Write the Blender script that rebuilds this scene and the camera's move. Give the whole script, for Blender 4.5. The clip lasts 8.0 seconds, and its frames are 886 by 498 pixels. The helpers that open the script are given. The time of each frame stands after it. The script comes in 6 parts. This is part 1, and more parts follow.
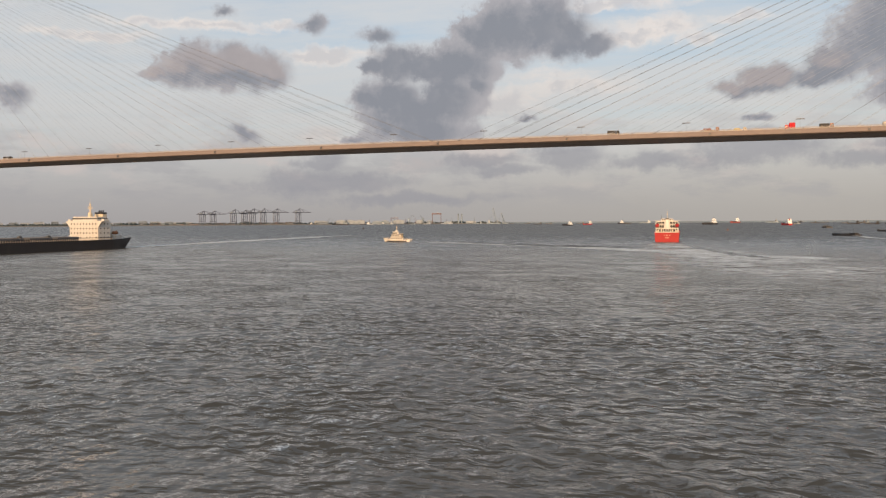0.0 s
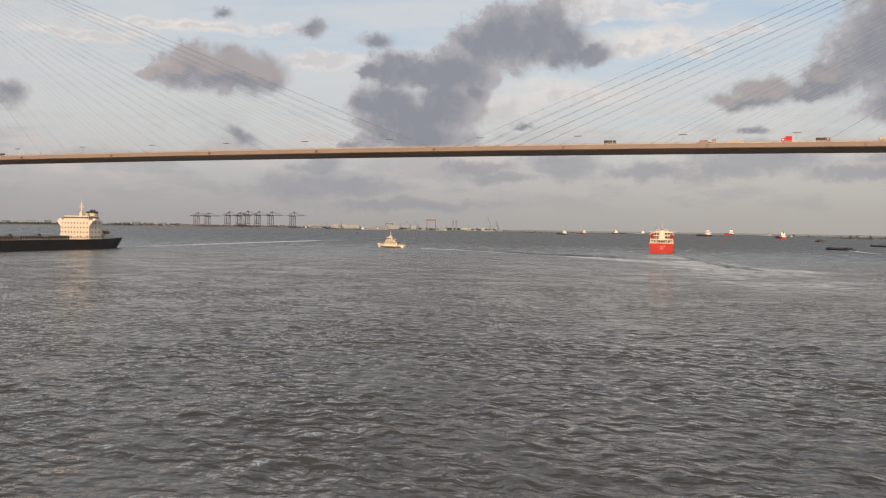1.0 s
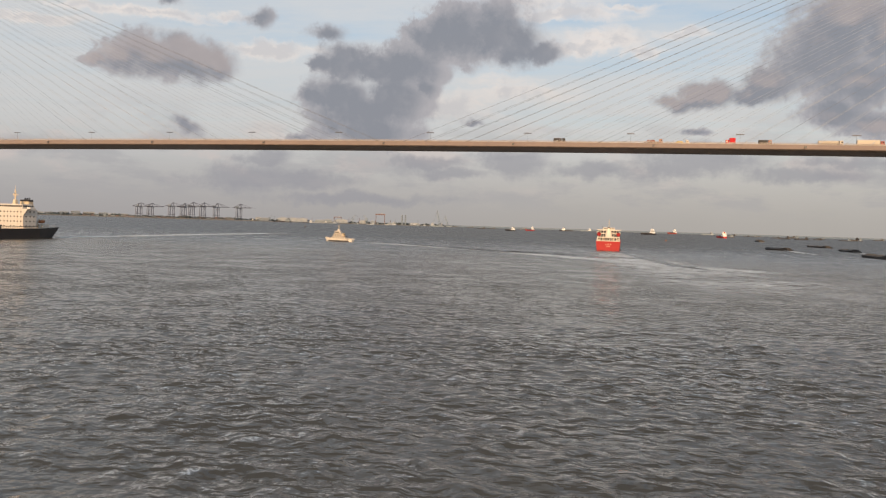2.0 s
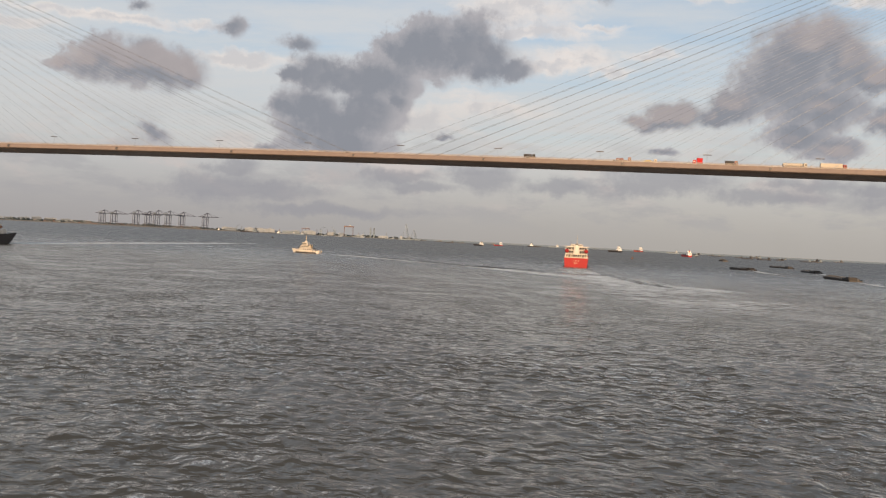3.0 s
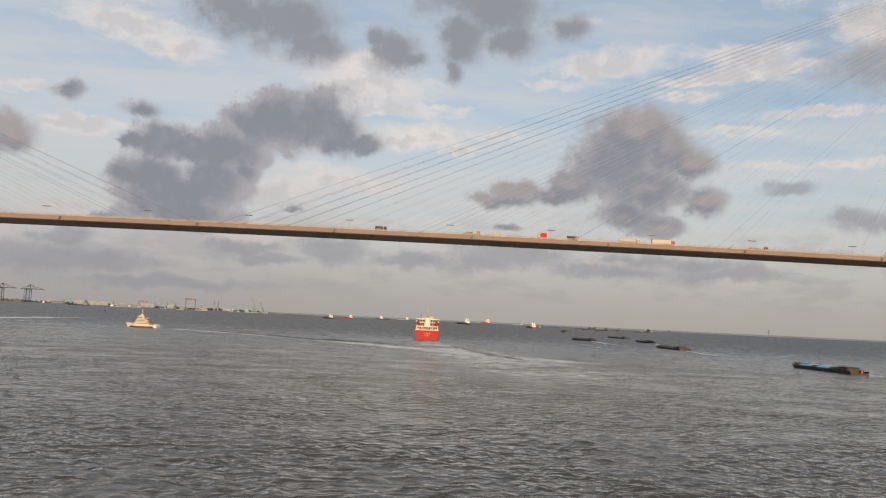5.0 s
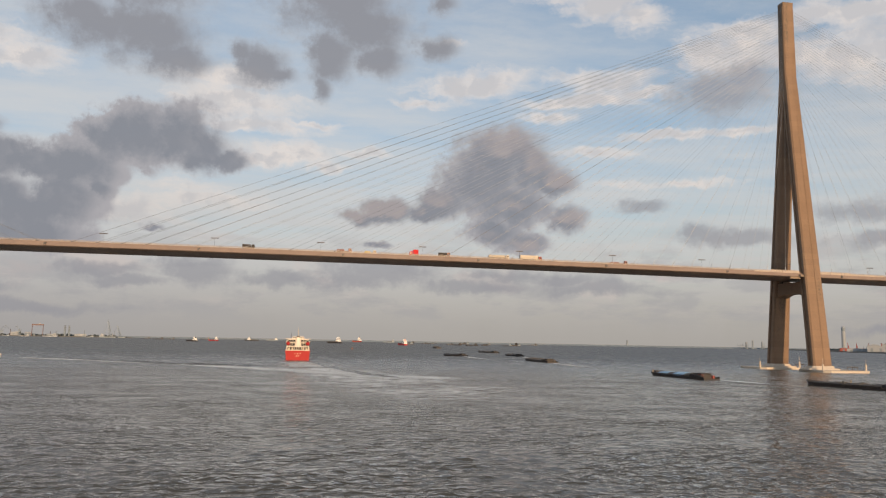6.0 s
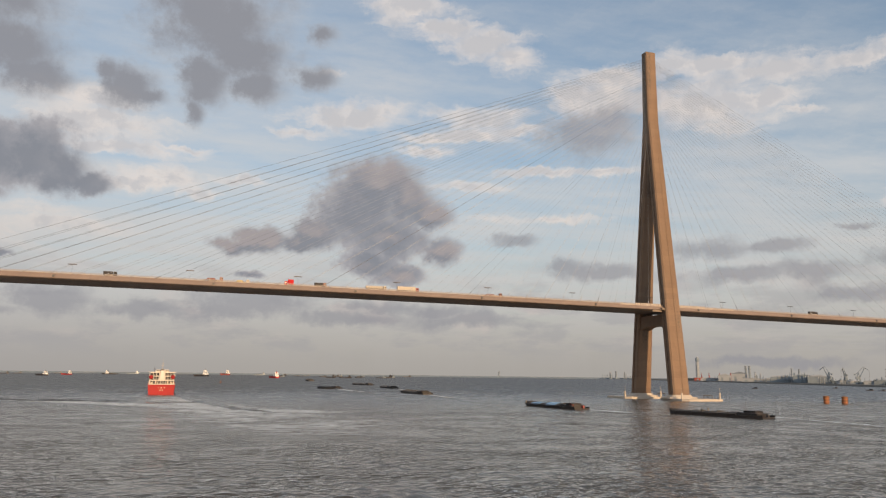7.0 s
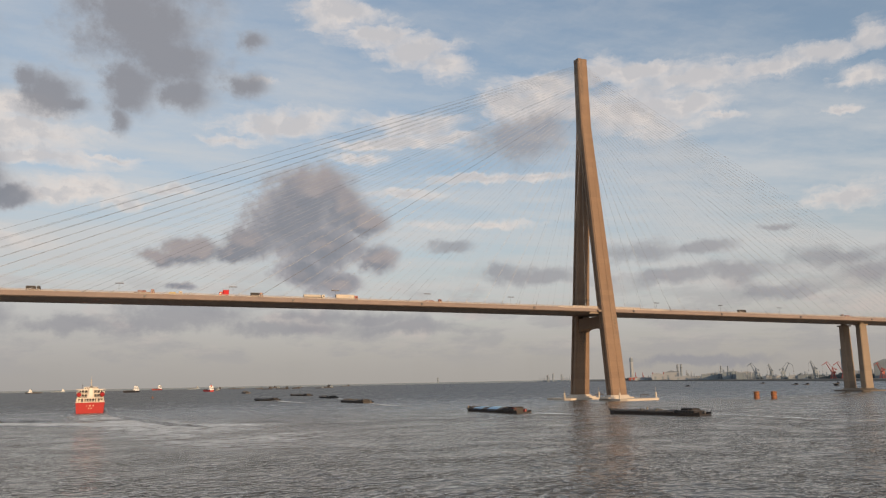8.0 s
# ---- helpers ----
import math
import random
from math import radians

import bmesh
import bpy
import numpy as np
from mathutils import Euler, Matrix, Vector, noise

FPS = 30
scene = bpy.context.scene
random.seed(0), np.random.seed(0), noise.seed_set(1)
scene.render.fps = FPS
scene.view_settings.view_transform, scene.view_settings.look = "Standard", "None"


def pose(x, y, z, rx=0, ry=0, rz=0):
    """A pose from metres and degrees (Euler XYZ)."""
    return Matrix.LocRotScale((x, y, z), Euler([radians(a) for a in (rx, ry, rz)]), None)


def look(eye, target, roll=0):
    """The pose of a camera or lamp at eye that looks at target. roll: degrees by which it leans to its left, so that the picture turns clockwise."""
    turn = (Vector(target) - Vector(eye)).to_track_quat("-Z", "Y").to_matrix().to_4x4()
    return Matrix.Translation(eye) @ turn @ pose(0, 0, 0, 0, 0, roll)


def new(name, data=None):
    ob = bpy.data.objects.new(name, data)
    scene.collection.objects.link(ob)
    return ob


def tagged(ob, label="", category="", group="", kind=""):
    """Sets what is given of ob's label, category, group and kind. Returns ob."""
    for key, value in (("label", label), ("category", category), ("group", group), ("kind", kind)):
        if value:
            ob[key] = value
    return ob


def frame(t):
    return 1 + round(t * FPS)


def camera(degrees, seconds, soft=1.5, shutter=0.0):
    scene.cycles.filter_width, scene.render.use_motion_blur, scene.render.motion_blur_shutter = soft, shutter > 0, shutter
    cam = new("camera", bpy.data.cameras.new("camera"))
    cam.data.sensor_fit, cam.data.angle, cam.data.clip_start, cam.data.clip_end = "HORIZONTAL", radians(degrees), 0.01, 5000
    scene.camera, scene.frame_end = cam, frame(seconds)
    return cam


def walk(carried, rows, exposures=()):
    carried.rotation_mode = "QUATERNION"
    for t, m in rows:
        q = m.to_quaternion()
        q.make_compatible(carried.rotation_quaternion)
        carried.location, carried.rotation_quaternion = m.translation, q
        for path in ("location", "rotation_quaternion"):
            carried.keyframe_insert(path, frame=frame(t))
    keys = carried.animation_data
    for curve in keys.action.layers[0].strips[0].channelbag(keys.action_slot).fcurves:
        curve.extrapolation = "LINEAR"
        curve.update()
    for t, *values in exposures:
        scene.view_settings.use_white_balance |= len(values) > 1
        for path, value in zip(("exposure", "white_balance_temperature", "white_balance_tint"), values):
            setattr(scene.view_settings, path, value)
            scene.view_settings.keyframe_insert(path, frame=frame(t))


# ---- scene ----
# ---------------------------------------------------------------- camera and path
cam = camera(59.85, 8.0, soft=1.2)
PATH = [
    (0, pose(2.98, -11.52, 18.22, 87.918, 0.312, 17.287)),
    (0.5, pose(2.61, -10.08, 18.22, 88.113, -0.226, 17.423)),
    (1, pose(2.23, -8.64, 18.22, 88.397, -0.866, 16.881)),
    (1.5, pose(1.86, -7.20, 18.22, 88.240, -1.304, 15.142)),
    (1.7, pose(1.71, -6.63, 18.22, 88.083, -1.446, 14.289)),
    (2.8, pose(0.89, -3.46, 18.22, 88.828, -2.702, 10.969)),
    (3, pose(0.74, -2.88, 18.22, 89.233, -2.912, 10.758)),
    (3.5, pose(0.37, -1.44, 18.22, 90.602, -3.521, 9.772)),
    (4, pose(0.00, 0.00, 18.22, 92.243, -3.789, 8.417)),
    (4.5, pose(-0.37, 1.44, 18.22, 93.801, -3.493, 5.191)),
    (5, pose(-0.74, 2.88, 18.22, 95.165, -2.655, -0.381)),
    (5.2, pose(-0.89, 3.46, 18.22, 95.564, -2.303, -2.688)),
    (6.3, pose(-1.71, 6.63, 18.22, 97.317, -1.028, -12.597)),
    (6.5, pose(-1.86, 7.20, 18.22, 97.804, -1.178, -14.611)),
    (7, pose(-2.23, 8.64, 18.22, 99.242, -0.676, -19.165)),
    (7.5, pose(-2.61, 10.08, 18.22, 99.743, 0.349, -22.401)),
    (8, pose(-2.98, 11.52, 18.22, 99.729, 1.150, -23.663)),
]
walk(cam, PATH, [(0.0, 0.10), (3.5, 0.10), (5.0, 0.03), (6.5, 0.0), (8.0, -0.04)])

# ---------------------------------------------------------------- sun and sky
SUN_EL, SUN_AZ = 11.0, 173.0      # degrees above the horizon; clockwise from +y
sun_dir = Vector((math.sin(radians(SUN_AZ)) * math.cos(radians(SUN_EL)),
                  math.cos(radians(SUN_AZ)) * math.cos(radians(SUN_EL)), math.sin(radians(SUN_EL))))
sun_data = bpy.data.lights.new("sun", "SUN")
sun_data.energy, sun_data.angle, sun_data.color = 4.5, radians(0.6), (1.0, 0.64, 0.34)
sun = new("sun", sun_data)
sun.matrix_world = look(sun_dir * 400, (0, 0, 0))


class Nodes:
    """Short hand for building node trees."""

    def __init__(self, tree):
        self.tree = tree
        tree.nodes.clear()

    def add(self, kind, **settings):
        n = self.tree.nodes.new(kind)
        for key, value in settings.items():
            setattr(n, key, value)
        return n

    def link(self, value, socket):
        if isinstance(value, bpy.types.NodeSocket):
            self.tree.links.new(value, socket)
        elif value is not None:
            socket.default_value = value

    def math(self, op, a, b=None, c=None, clamp=False):
        n = self.add("ShaderNodeMath", operation=op, use_clamp=clamp)
        for i, v in enumerate((a, b, c)):
            self.link(v, n.inputs[i])
        return n.outputs[0]

    def vec(self, op, a, b=None, c=None):
        n = self.add("ShaderNodeVectorMath", operation=op)
        for i, v in enumerate((a, b, c)):
            self.link(v, n.inputs[i])
        return n.outputs["Value"] if op in ("LENGTH", "DOT_PRODUCT") else n.outputs[0]

    def ramp(self, v, lo, hi, a=0.0, b=1.0):
        n = self.add("ShaderNodeMapRange", interpolation_type="SMOOTHSTEP")
        for i, x in enumerate((v, lo, hi, a, b)):
            self.link(x, n.inputs[i])
        return n.outputs[0]

    def noise(self, v, scale, detail=3.0, rough=0.5):
        n = self.add("ShaderNodeTexNoise")
        self.link(v, n.inputs["Vector"])
        n.inputs["Scale"].default_value = scale
        n.inputs["Detail"].default_value = detail
        n.inputs["Roughness"].default_value = rough
        return n

    def mix(self, fac, a, b, blend="MIX"):
        n = self.add("ShaderNodeMix", data_type="RGBA", blend_type=blend)
        self.link(fac, n.inputs[0])
        for v, s in ((a, n.inputs[6]), (b, n.inputs[7])):
            self.link((*v, 1.0) if isinstance(v, tuple) and len(v) == 3 else v, s)
        return n.outputs[2]


world = bpy.data.worlds.new("evening_sky")
scene.world = world
world.use_nodes = True
W = Nodes(world.node_tree)
way = W.add("ShaderNodeTexCoord").outputs["Generated"]
xyz = W.add("ShaderNodeSeparateXYZ")
W.link(way, xyz.inputs[0])
az = W.math("DEGREES", W.math("ARCTAN2", xyz.outputs[0], xyz.outputs[1]))
el = W.math("DEGREES", W.math("ARCSINE", xyz.outputs[2]))
n_big = W.noise(way, 9.0, 4.0, 0.55)
n_fine = W.noise(way, 30.0, 7.0, 0.66)
flat = W.add("ShaderNodeCombineXYZ")
W.link(az, flat.inputs[0])
W.link(el, flat.inputs[1])
warp = W.vec("MULTIPLY_ADD", W.vec("SUBTRACT", n_big.outputs["Color"], (0.5, 0.5, 0.5)), (1.4, 1.0, 0.0), flat.outputs[0])
warp = W.vec("MULTIPLY_ADD", W.vec("SUBTRACT", n_fine.outputs["Color"], (0.5, 0.5, 0.5)), (1.9, 1.6, 0.0), warp)
ragged = W.math("SUBTRACT", n_fine.outputs[0], 0.5)
# rounded heads of the cumulus
puff = W.add("ShaderNodeTexVoronoi", feature="SMOOTH_F1")
W.link(W.vec("MULTIPLY_ADD", n_fine.outputs["Color"], (0.06, 0.06, 0.06), way), puff.inputs["Vector"])
puff.inputs["Scale"].default_value, puff.inputs["Smoothness"].default_value, puff.inputs["Detail"].default_value = 38.0, 0.5, 0.0
billow = W.math("SUBTRACT", 0.55, puff.outputs["Distance"])
# drawn-out wisps, lying nearly level
wisp = W.math("SUBTRACT", W.noise(W.vec("MULTIPLY", warp, (0.16, 0.72, 1.0)), 1.0, 7.0, 0.62).outputs[0], 0.5)

# clouds as groups of lumps: azimuth, elevation, half width, half height in degrees
TOWERING = [(-9.8, 13.9, 2.1, 1.54), (-12.7, 13.6, 2.0, 1.53), (-8.2, 13.1, 1.6, 1.11), (-14.7, 13.1, 1.3, 1.26), (-6.3, 12.5, 1.2, 0.52),
            (-16.1, 11.2, 2.0, 1.16), (-18.3, 11.2, 1.7, 1.07), (-20.6, 11.3, 1.3, 1.06), (-22.2, 11.2, 0.7, 0.42), (-21.1, 9.0, 1.9, 1.06),
            (-22.7, 9.0, 0.9, 0.56), (-19.7, 7.6, 2.4, 1.15), (-16.9, 8.9, 1.8, 1.38), (-18.9, 6.4, 2.7, 0.79), (-15.0, 9.7, 0.8, 0.66)]
OBLONG = [(-36.1, 10.6, 1.2, 0.79), (-34.1, 10.9, 1.8, 1.07), (-31.5, 10.9, 2.0, 1.09), (-29.7, 10.8, 0.9, 0.83), (-37.8, 10.2, 0.7, 0.29)]
SCRAPS = [(-26.6, 14.1, 0.9, 0.69), (-32.8, 14.8, 0.8, 0.39), (-31.7, 6.3, 1.3, 0.59), (-24.0, 6.1, 1.1, 0.33), (-21.8, 13.4, 1.5, 0.64),
          (-46.2, 8.2, 1.2, 0.84), (4.9, 6.8, 1.1, 0.29), (-11.0, 7.4, 0.8, 0.22), (-6.1, 12.9, 1.2, 0.6)]
HEAD = [(14.3, 14.0, 2.2, 1.31), (13.1, 12.8, 2.2, 1.65), (16.3, 12.7, 1.6, 1.52), (12.3, 11.4, 2.0, 1.48), (9.8, 10.3, 1.4, 0.9),
        (8.6, 9.5, 0.9, 0.49), (5.7, 9.6, 1.5, 0.64), (3.5, 8.9, 1.0, 0.46), (14.9, 10.0, 2.2, 1.32), (18.1, 11.7, 1.3, 0.86),
        (13.5, 8.1, 1.4, 0.67), (15.6, 7.3, 1.4, 0.59), (18.9, 9.0, 1.2, 0.87), (4.9, 9.2, 1.2, 0.53)]
HIGH = [(-15.6, 20.6, 2.5, 1.12), (-12.3, 20.6, 2.8, 1.55), (-10.1, 19.2, 1.7, 0.92), (-16.9, 21.3, 2.2, 1.01), (-13.8, 23.8, 3.3, 1.66),
        (1.4, 24.4, 3.3, 1.99), (-0.1, 25.3, 2.4, 1.95), (3.5, 22.4, 2.7, 1.54), (0.9, 20.6, 1.4, 1.36), (-4.5, 19.4, 1.5, 1.05),
        (-5.8, 20.1, 0.8, 0.65), (4.8, 20.3, 1.4, 0.88), (-2.7, 18.9, 0.8, 0.47), (1.6, 28.1, 3.9, 1.92), (0.4, 18.1, 0.5, 0.62),
        (9.5, 24.5, 0.8, 0.56), (8.9, 21.3, 1.3, 0.64)]
LOW = [(38.7, 9.0, 2.2, 0.66), (42.4, 9.0, 1.9, 0.47), (40.5, 7.1, 2.8, 0.51), (45.1, 7.2, 2.7, 0.6), (47.6, 10.1, 1.0, 0.2),
       (30.8, 7.5, 2.7, 0.53), (28.0, 8.2, 1.2, 0.46), (24.5, 9.8, 1.4, 0.46), (51.2, 7.8, 2.4, 0.54), (53.0, 6.5, 1.5, 0.66),
       (29.9, 17.3, 2.4, 1.27), (31.7, 18.4, 1.8, 0.92), (47.5, 5.6, 2.2, 0.42), (5.3, 5.0, 3.4, 0.79), (14.4, 4.8, 3.3, 0.45),
       (21.1, 3.9, 3.4, 0.45)]
BANDS = [(-25.9, 4.5, 1.2, 0.48), (-27.2, 3.0, 3.3, 0.81), (-23.4, 3.0, 2.2, 0.49), (-8.2, 4.7, 2.1, 0.83), (-12.8, 3.7, 2.5, 0.37),
         (3.4, 4.4, 2.5, 0.61), (12.1, 4.0, 3.3, 0.45), (-19.3, 1.6, 5.1, 0.36), (-23.3, 2.8, 3.4, 0.53), (-26.6, 4.2, 1.5, 0.37),
         (-2.3, 4.2, 2.5, 0.51), (-14.1, 4.4, 2.3, 0.45), (18.7, 4.6, 2.4, 0.43), (42.0, 1.0, 4.1, 0.35)]
WHITE_A = [(16.0, 26.6, 2.2, 0.83), (18.9, 25.3, 2.4, 0.85), (22.1, 24.1, 2.4, 0.86), (24.4, 23.1, 1.3, 0.87), (54.7, 21.5, 1.1, 0.75),
           (51.8, 20.9, 2.0, 0.55), (48.2, 20.7, 2.8, 0.57), (43.9, 20.8, 3.0, 0.69), (39.5, 21.5, 3.0, 0.77), (36.2, 22.1, 1.9, 0.71),
           (31.9, 21.4, 2.4, 0.8), (28.8, 20.6, 1.5, 0.66), (31.3, 19.5, 3.1, 1.18), (39.0, 19.2, 3.5, 1.29), (42.6, 18.9, 2.0, 0.7),
           (53.7, 19.2, 1.1, 0.58), (52.8, 17.3, 0.8, 0.2)]
WHITE_B = [(11.8, 18.8, 3.2, 0.88), (7.9, 17.4, 1.5, 0.33), (21.5, 19.0, 2.8, 0.67), (19.5, 17.5, 3.2, 0.34), (24.7, 17.9, 2.0, 0.26),
           (17.8, 16.4, 1.6, 0.3), (27.3, 15.0, 3.1, 0.26), (31.1, 14.9, 1.7, 0.23), (21.2, 13.8, 2.3, 0.27), (26.7, 11.5, 3.5, 0.27),
           (-3.1, 13.0, 2.0, 0.75), (-4.9, 15.1, 3.4, 0.37), (-0.4, 15.5, 1.8, 0.24), (-5.7, 17.1, 1.4, 0.59), (52.2, 11.6, 1.8, 0.67),
           (44.5, 18.1, 1.4, 0.21), (3.9, 13.7, 1.4, 0.21)]
WHITE_C = [(-23.8, 19.1, 3.0, 0.85), (-19.4, 17.9, 2.3, 0.68), (-6.7, 18.0, 2.7, 0.65), (-5.7, 16.3, 3.5, 0.95), (-1.3, 13.5, 1.7, 0.67),
           (-25.5, 12.1, 2.8, 0.37), (-29.1, 13.9, 1.8, 0.29), (9.9, 21.7, 1.1, 0.21), (4.3, 13.8, 0.9, 0.22), (-34.7, 13.7, 5.2, 0.27),
           (-2.3, 13.6, 2.1, 0.41), (0.6, 12.5, 1.5, 0.31), (-24.5, 6.0, 1.9, 0.3), (-42.0, 12.5, 2.8, 0.26), (-3.9, 15.2, 2.3, 0.37),
           (-12.7, 8.4, 2.6, 0.74), (-8.3, 9.8, 3.0, 0.72)]


def lumps(*groups, at=None):
    field = None
    for a0, e0, ra, re in (b for g in groups for b in g):
        d = W.vec("LENGTH", W.vec("MULTIPLY_ADD", at or warp, (1 / ra, 1 / re, 0.0), (-a0 / ra, -e0 / re, 0.0)))
        field = d if field is None else W.math("SMOOTH_MIN", field, d, 0.4)
    return W.math("SUBTRACT", 1.55, field)


sky = W.add("ShaderNodeTexSky", sky_type="NISHITA")
sky.sun_disc, sky.sun_elevation, sky.sun_rotation = False, radians(SUN_EL), radians(SUN_AZ)
sky.air_density, sky.dust_density, sky.ozone_density = 1.0, 1.5, 1.5
clear = W.mix(1.0, sky.outputs[0], (0.155, 0.155, 0.155), "MULTIPLY")

# thin high sheet, seen in perspective, with streaks, thinner towards the east
height = W.math("MAXIMUM", xyz.outputs[2], 0.03)
over = W.add("ShaderNodeCombineXYZ")
W.link(W.math("DIVIDE", xyz.outputs[0], height), over.inputs[0])
W.link(W.math("DIVIDE", xyz.outputs[1], height), over.inputs[1])
streak = W.noise(W.vec("MULTIPLY", over.outputs[0], (0.55, 1.15, 1.0)), 1.0, 7.0, 0.62).outputs[0]
low_part = W.ramp(el, 4.0, 24.0, 0.22, 0.0)
west = W.ramp(az, -20.0, 32.0, 0.10, 0.0)
cap = W.ramp(el, 27.0, 42.0, 0.0, 0.25)
veil = W.ramp(W.math("ADD", W.math("ADD", W.math("ADD", streak, cap), W.math("MULTIPLY", wisp, 0.3)), W.math("ADD", low_part, west)), 0.32, 0.88)
sky_col = W.mix(W.math("MULTIPLY", veil, 0.80), W.mix(W.math("ADD", cap, W.ramp(az, -20.0, 40.0, 0.5, 0.25)), clear, (0.44, 0.50, 0.58)), (0.63, 0.625, 0.62))
white = W.math("ADD", lumps(WHITE_A, WHITE_B, WHITE_C), W.math("ADD", W.math("MULTIPLY", wisp, 3.4), W.math("MULTIPLY", ragged, 1.2)))
white_shade = W.ramp(W.math("ADD", white, W.math("MULTIPLY", W.math("ADD", billow, ragged), 1.6)), 0.35, 1.5)
white = W.ramp(white, -0.35, 1.25)
sky_col = W.mix(W.math("MULTIPLY", white, 0.88), sky_col, W.mix(W.math("MULTIPLY", white_shade, 0.75), (0.79, 0.715, 0.665), (0.52, 0.515, 0.535)))
# grey layer low over the water
bands = W.noise(W.vec("MULTIPLY", flat.outputs[0], (0.13, 0.40, 1.0)), 1.0, 7.0, 0.62).outputs[0]
layer = W.math("MULTIPLY", W.math("MULTIPLY", W.ramp(el, 0.5, 2.5), W.ramp(el, 4.0, 10.0, 1.0, 0.0)), W.ramp(bands, 0.46, 0.60))
east = W.ramp(az, -38.0, 12.0)
sky_col = W.mix(W.ramp(el, 3.0, 15.0, 0.6, 0.0), sky_col, W.mix(east, (0.505, 0.488, 0.480), (0.540, 0.505, 0.480)))
haze = W.ramp(el, -1.0, 7.5, 0.95, 0.0)
sky_col = W.mix(haze, sky_col, W.mix(east, (0.337, 0.317, 0.314), (0.385, 0.358, 0.328)))
glow = W.noise(W.vec("MULTIPLY", flat.outputs[0], (0.16, 0.34, 1.0)), 1.0, 5.0, 0.58).outputs[0]
glow = W.math("MULTIPLY", W.math("MULTIPLY", W.ramp(el, 1.5, 4.0), W.ramp(el, 5.0, 9.0, 1.0, 0.0)), W.ramp(glow, 0.50, 0.66))
sky_col = W.mix(W.math("MULTIPLY", glow, 0.5), sky_col, (0.60, 0.51, 0.475))
sky_col = W.mix(W.math("MULTIPLY", layer, 0.45), sky_col, (0.335, 0.328, 0.345))
# thin grey scud and the bands under it
soft = W.math("ADD", lumps(LOW, BANDS), W.math("ADD", W.math("MULTIPLY", ragged, 2.0), W.math("MULTIPLY", wisp, 1.6)))
sky_col = W.mix(W.math("MULTIPLY", W.ramp(soft, -0.2, 1.1), 0.68), sky_col, (0.29, 0.287, 0.315))
# broad soft grey patches high up
loose = W.ramp(W.math("ADD", W.math("ADD", lumps(HIGH), 0.22), W.math("ADD", W.math("MULTIPLY", ragged, 2.2), W.math("MULTIPLY", billow, 0.4))), -0.35, 1.25)
sky_col = W.mix(W.math("MULTIPLY", loose, 0.92), sky_col, W.mix(loose, (0.40, 0.40, 0.42), (0.275, 0.277, 0.305)))
# heavy grey cumulus
warm = lumps(OBLONG, HEAD)
main = W.math("SMOOTH_MAX", warm, lumps(TOWERING), 0.2)
patches = W.math("ADD", lumps(SCRAPS), -0.08)
body = W.math("SMOOTH_MAX", W.math("ADD", main, 0.46), patches, 0.2)
body = W.math("ADD", body, W.math("ADD", W.math("MULTIPLY", ragged, 1.25), W.math("MULTIPLY", billow, 0.5)))
cover = W.ramp(body, 0.12, W.ramp(n_big.outputs[0], 0.36, 0.62, 0.55, 1.25))
thick = W.ramp(W.math("ADD", body, W.math("MULTIPLY", n_big.outputs[0], 0.6)), 0.60, 1.80)
thick = W.math("ADD", thick, W.math("ADD", W.math("MULTIPLY", ragged, 0.9), W.math("MULTIPLY", billow, -0.35)), None, True)
cloud_col = W.mix(thick, (0.395, 0.38, 0.40), (0.236, 0.246, 0.280))
# the low sun warms the crowns of the cumulus
above = lumps(OBLONG, HEAD, at=W.vec("ADD", warp, (0.4, 1.2, 0.0)))
crown = W.ramp(W.math("ADD", W.math("SUBTRACT", W.math("MAXIMUM", warm, -0.3), W.math("MAXIMUM", above, -0.3)), W.math("MULTIPLY", billow, 0.4)), 0.15, 1.1)
cloud_col = W.mix(W.math("MULTIPLY", crown, 0.55), cloud_col, (0.46, 0.385, 0.365))
sky_col = W.mix(W.math("MULTIPLY", cover, 0.94), sky_col, cloud_col)
back = W.add("ShaderNodeBackground")
W.link(sky_col, back.inputs[0])
back.inputs[1].default_value = 1.0
W.link(back.outputs[0], W.add("ShaderNodeOutputWorld").inputs[0])


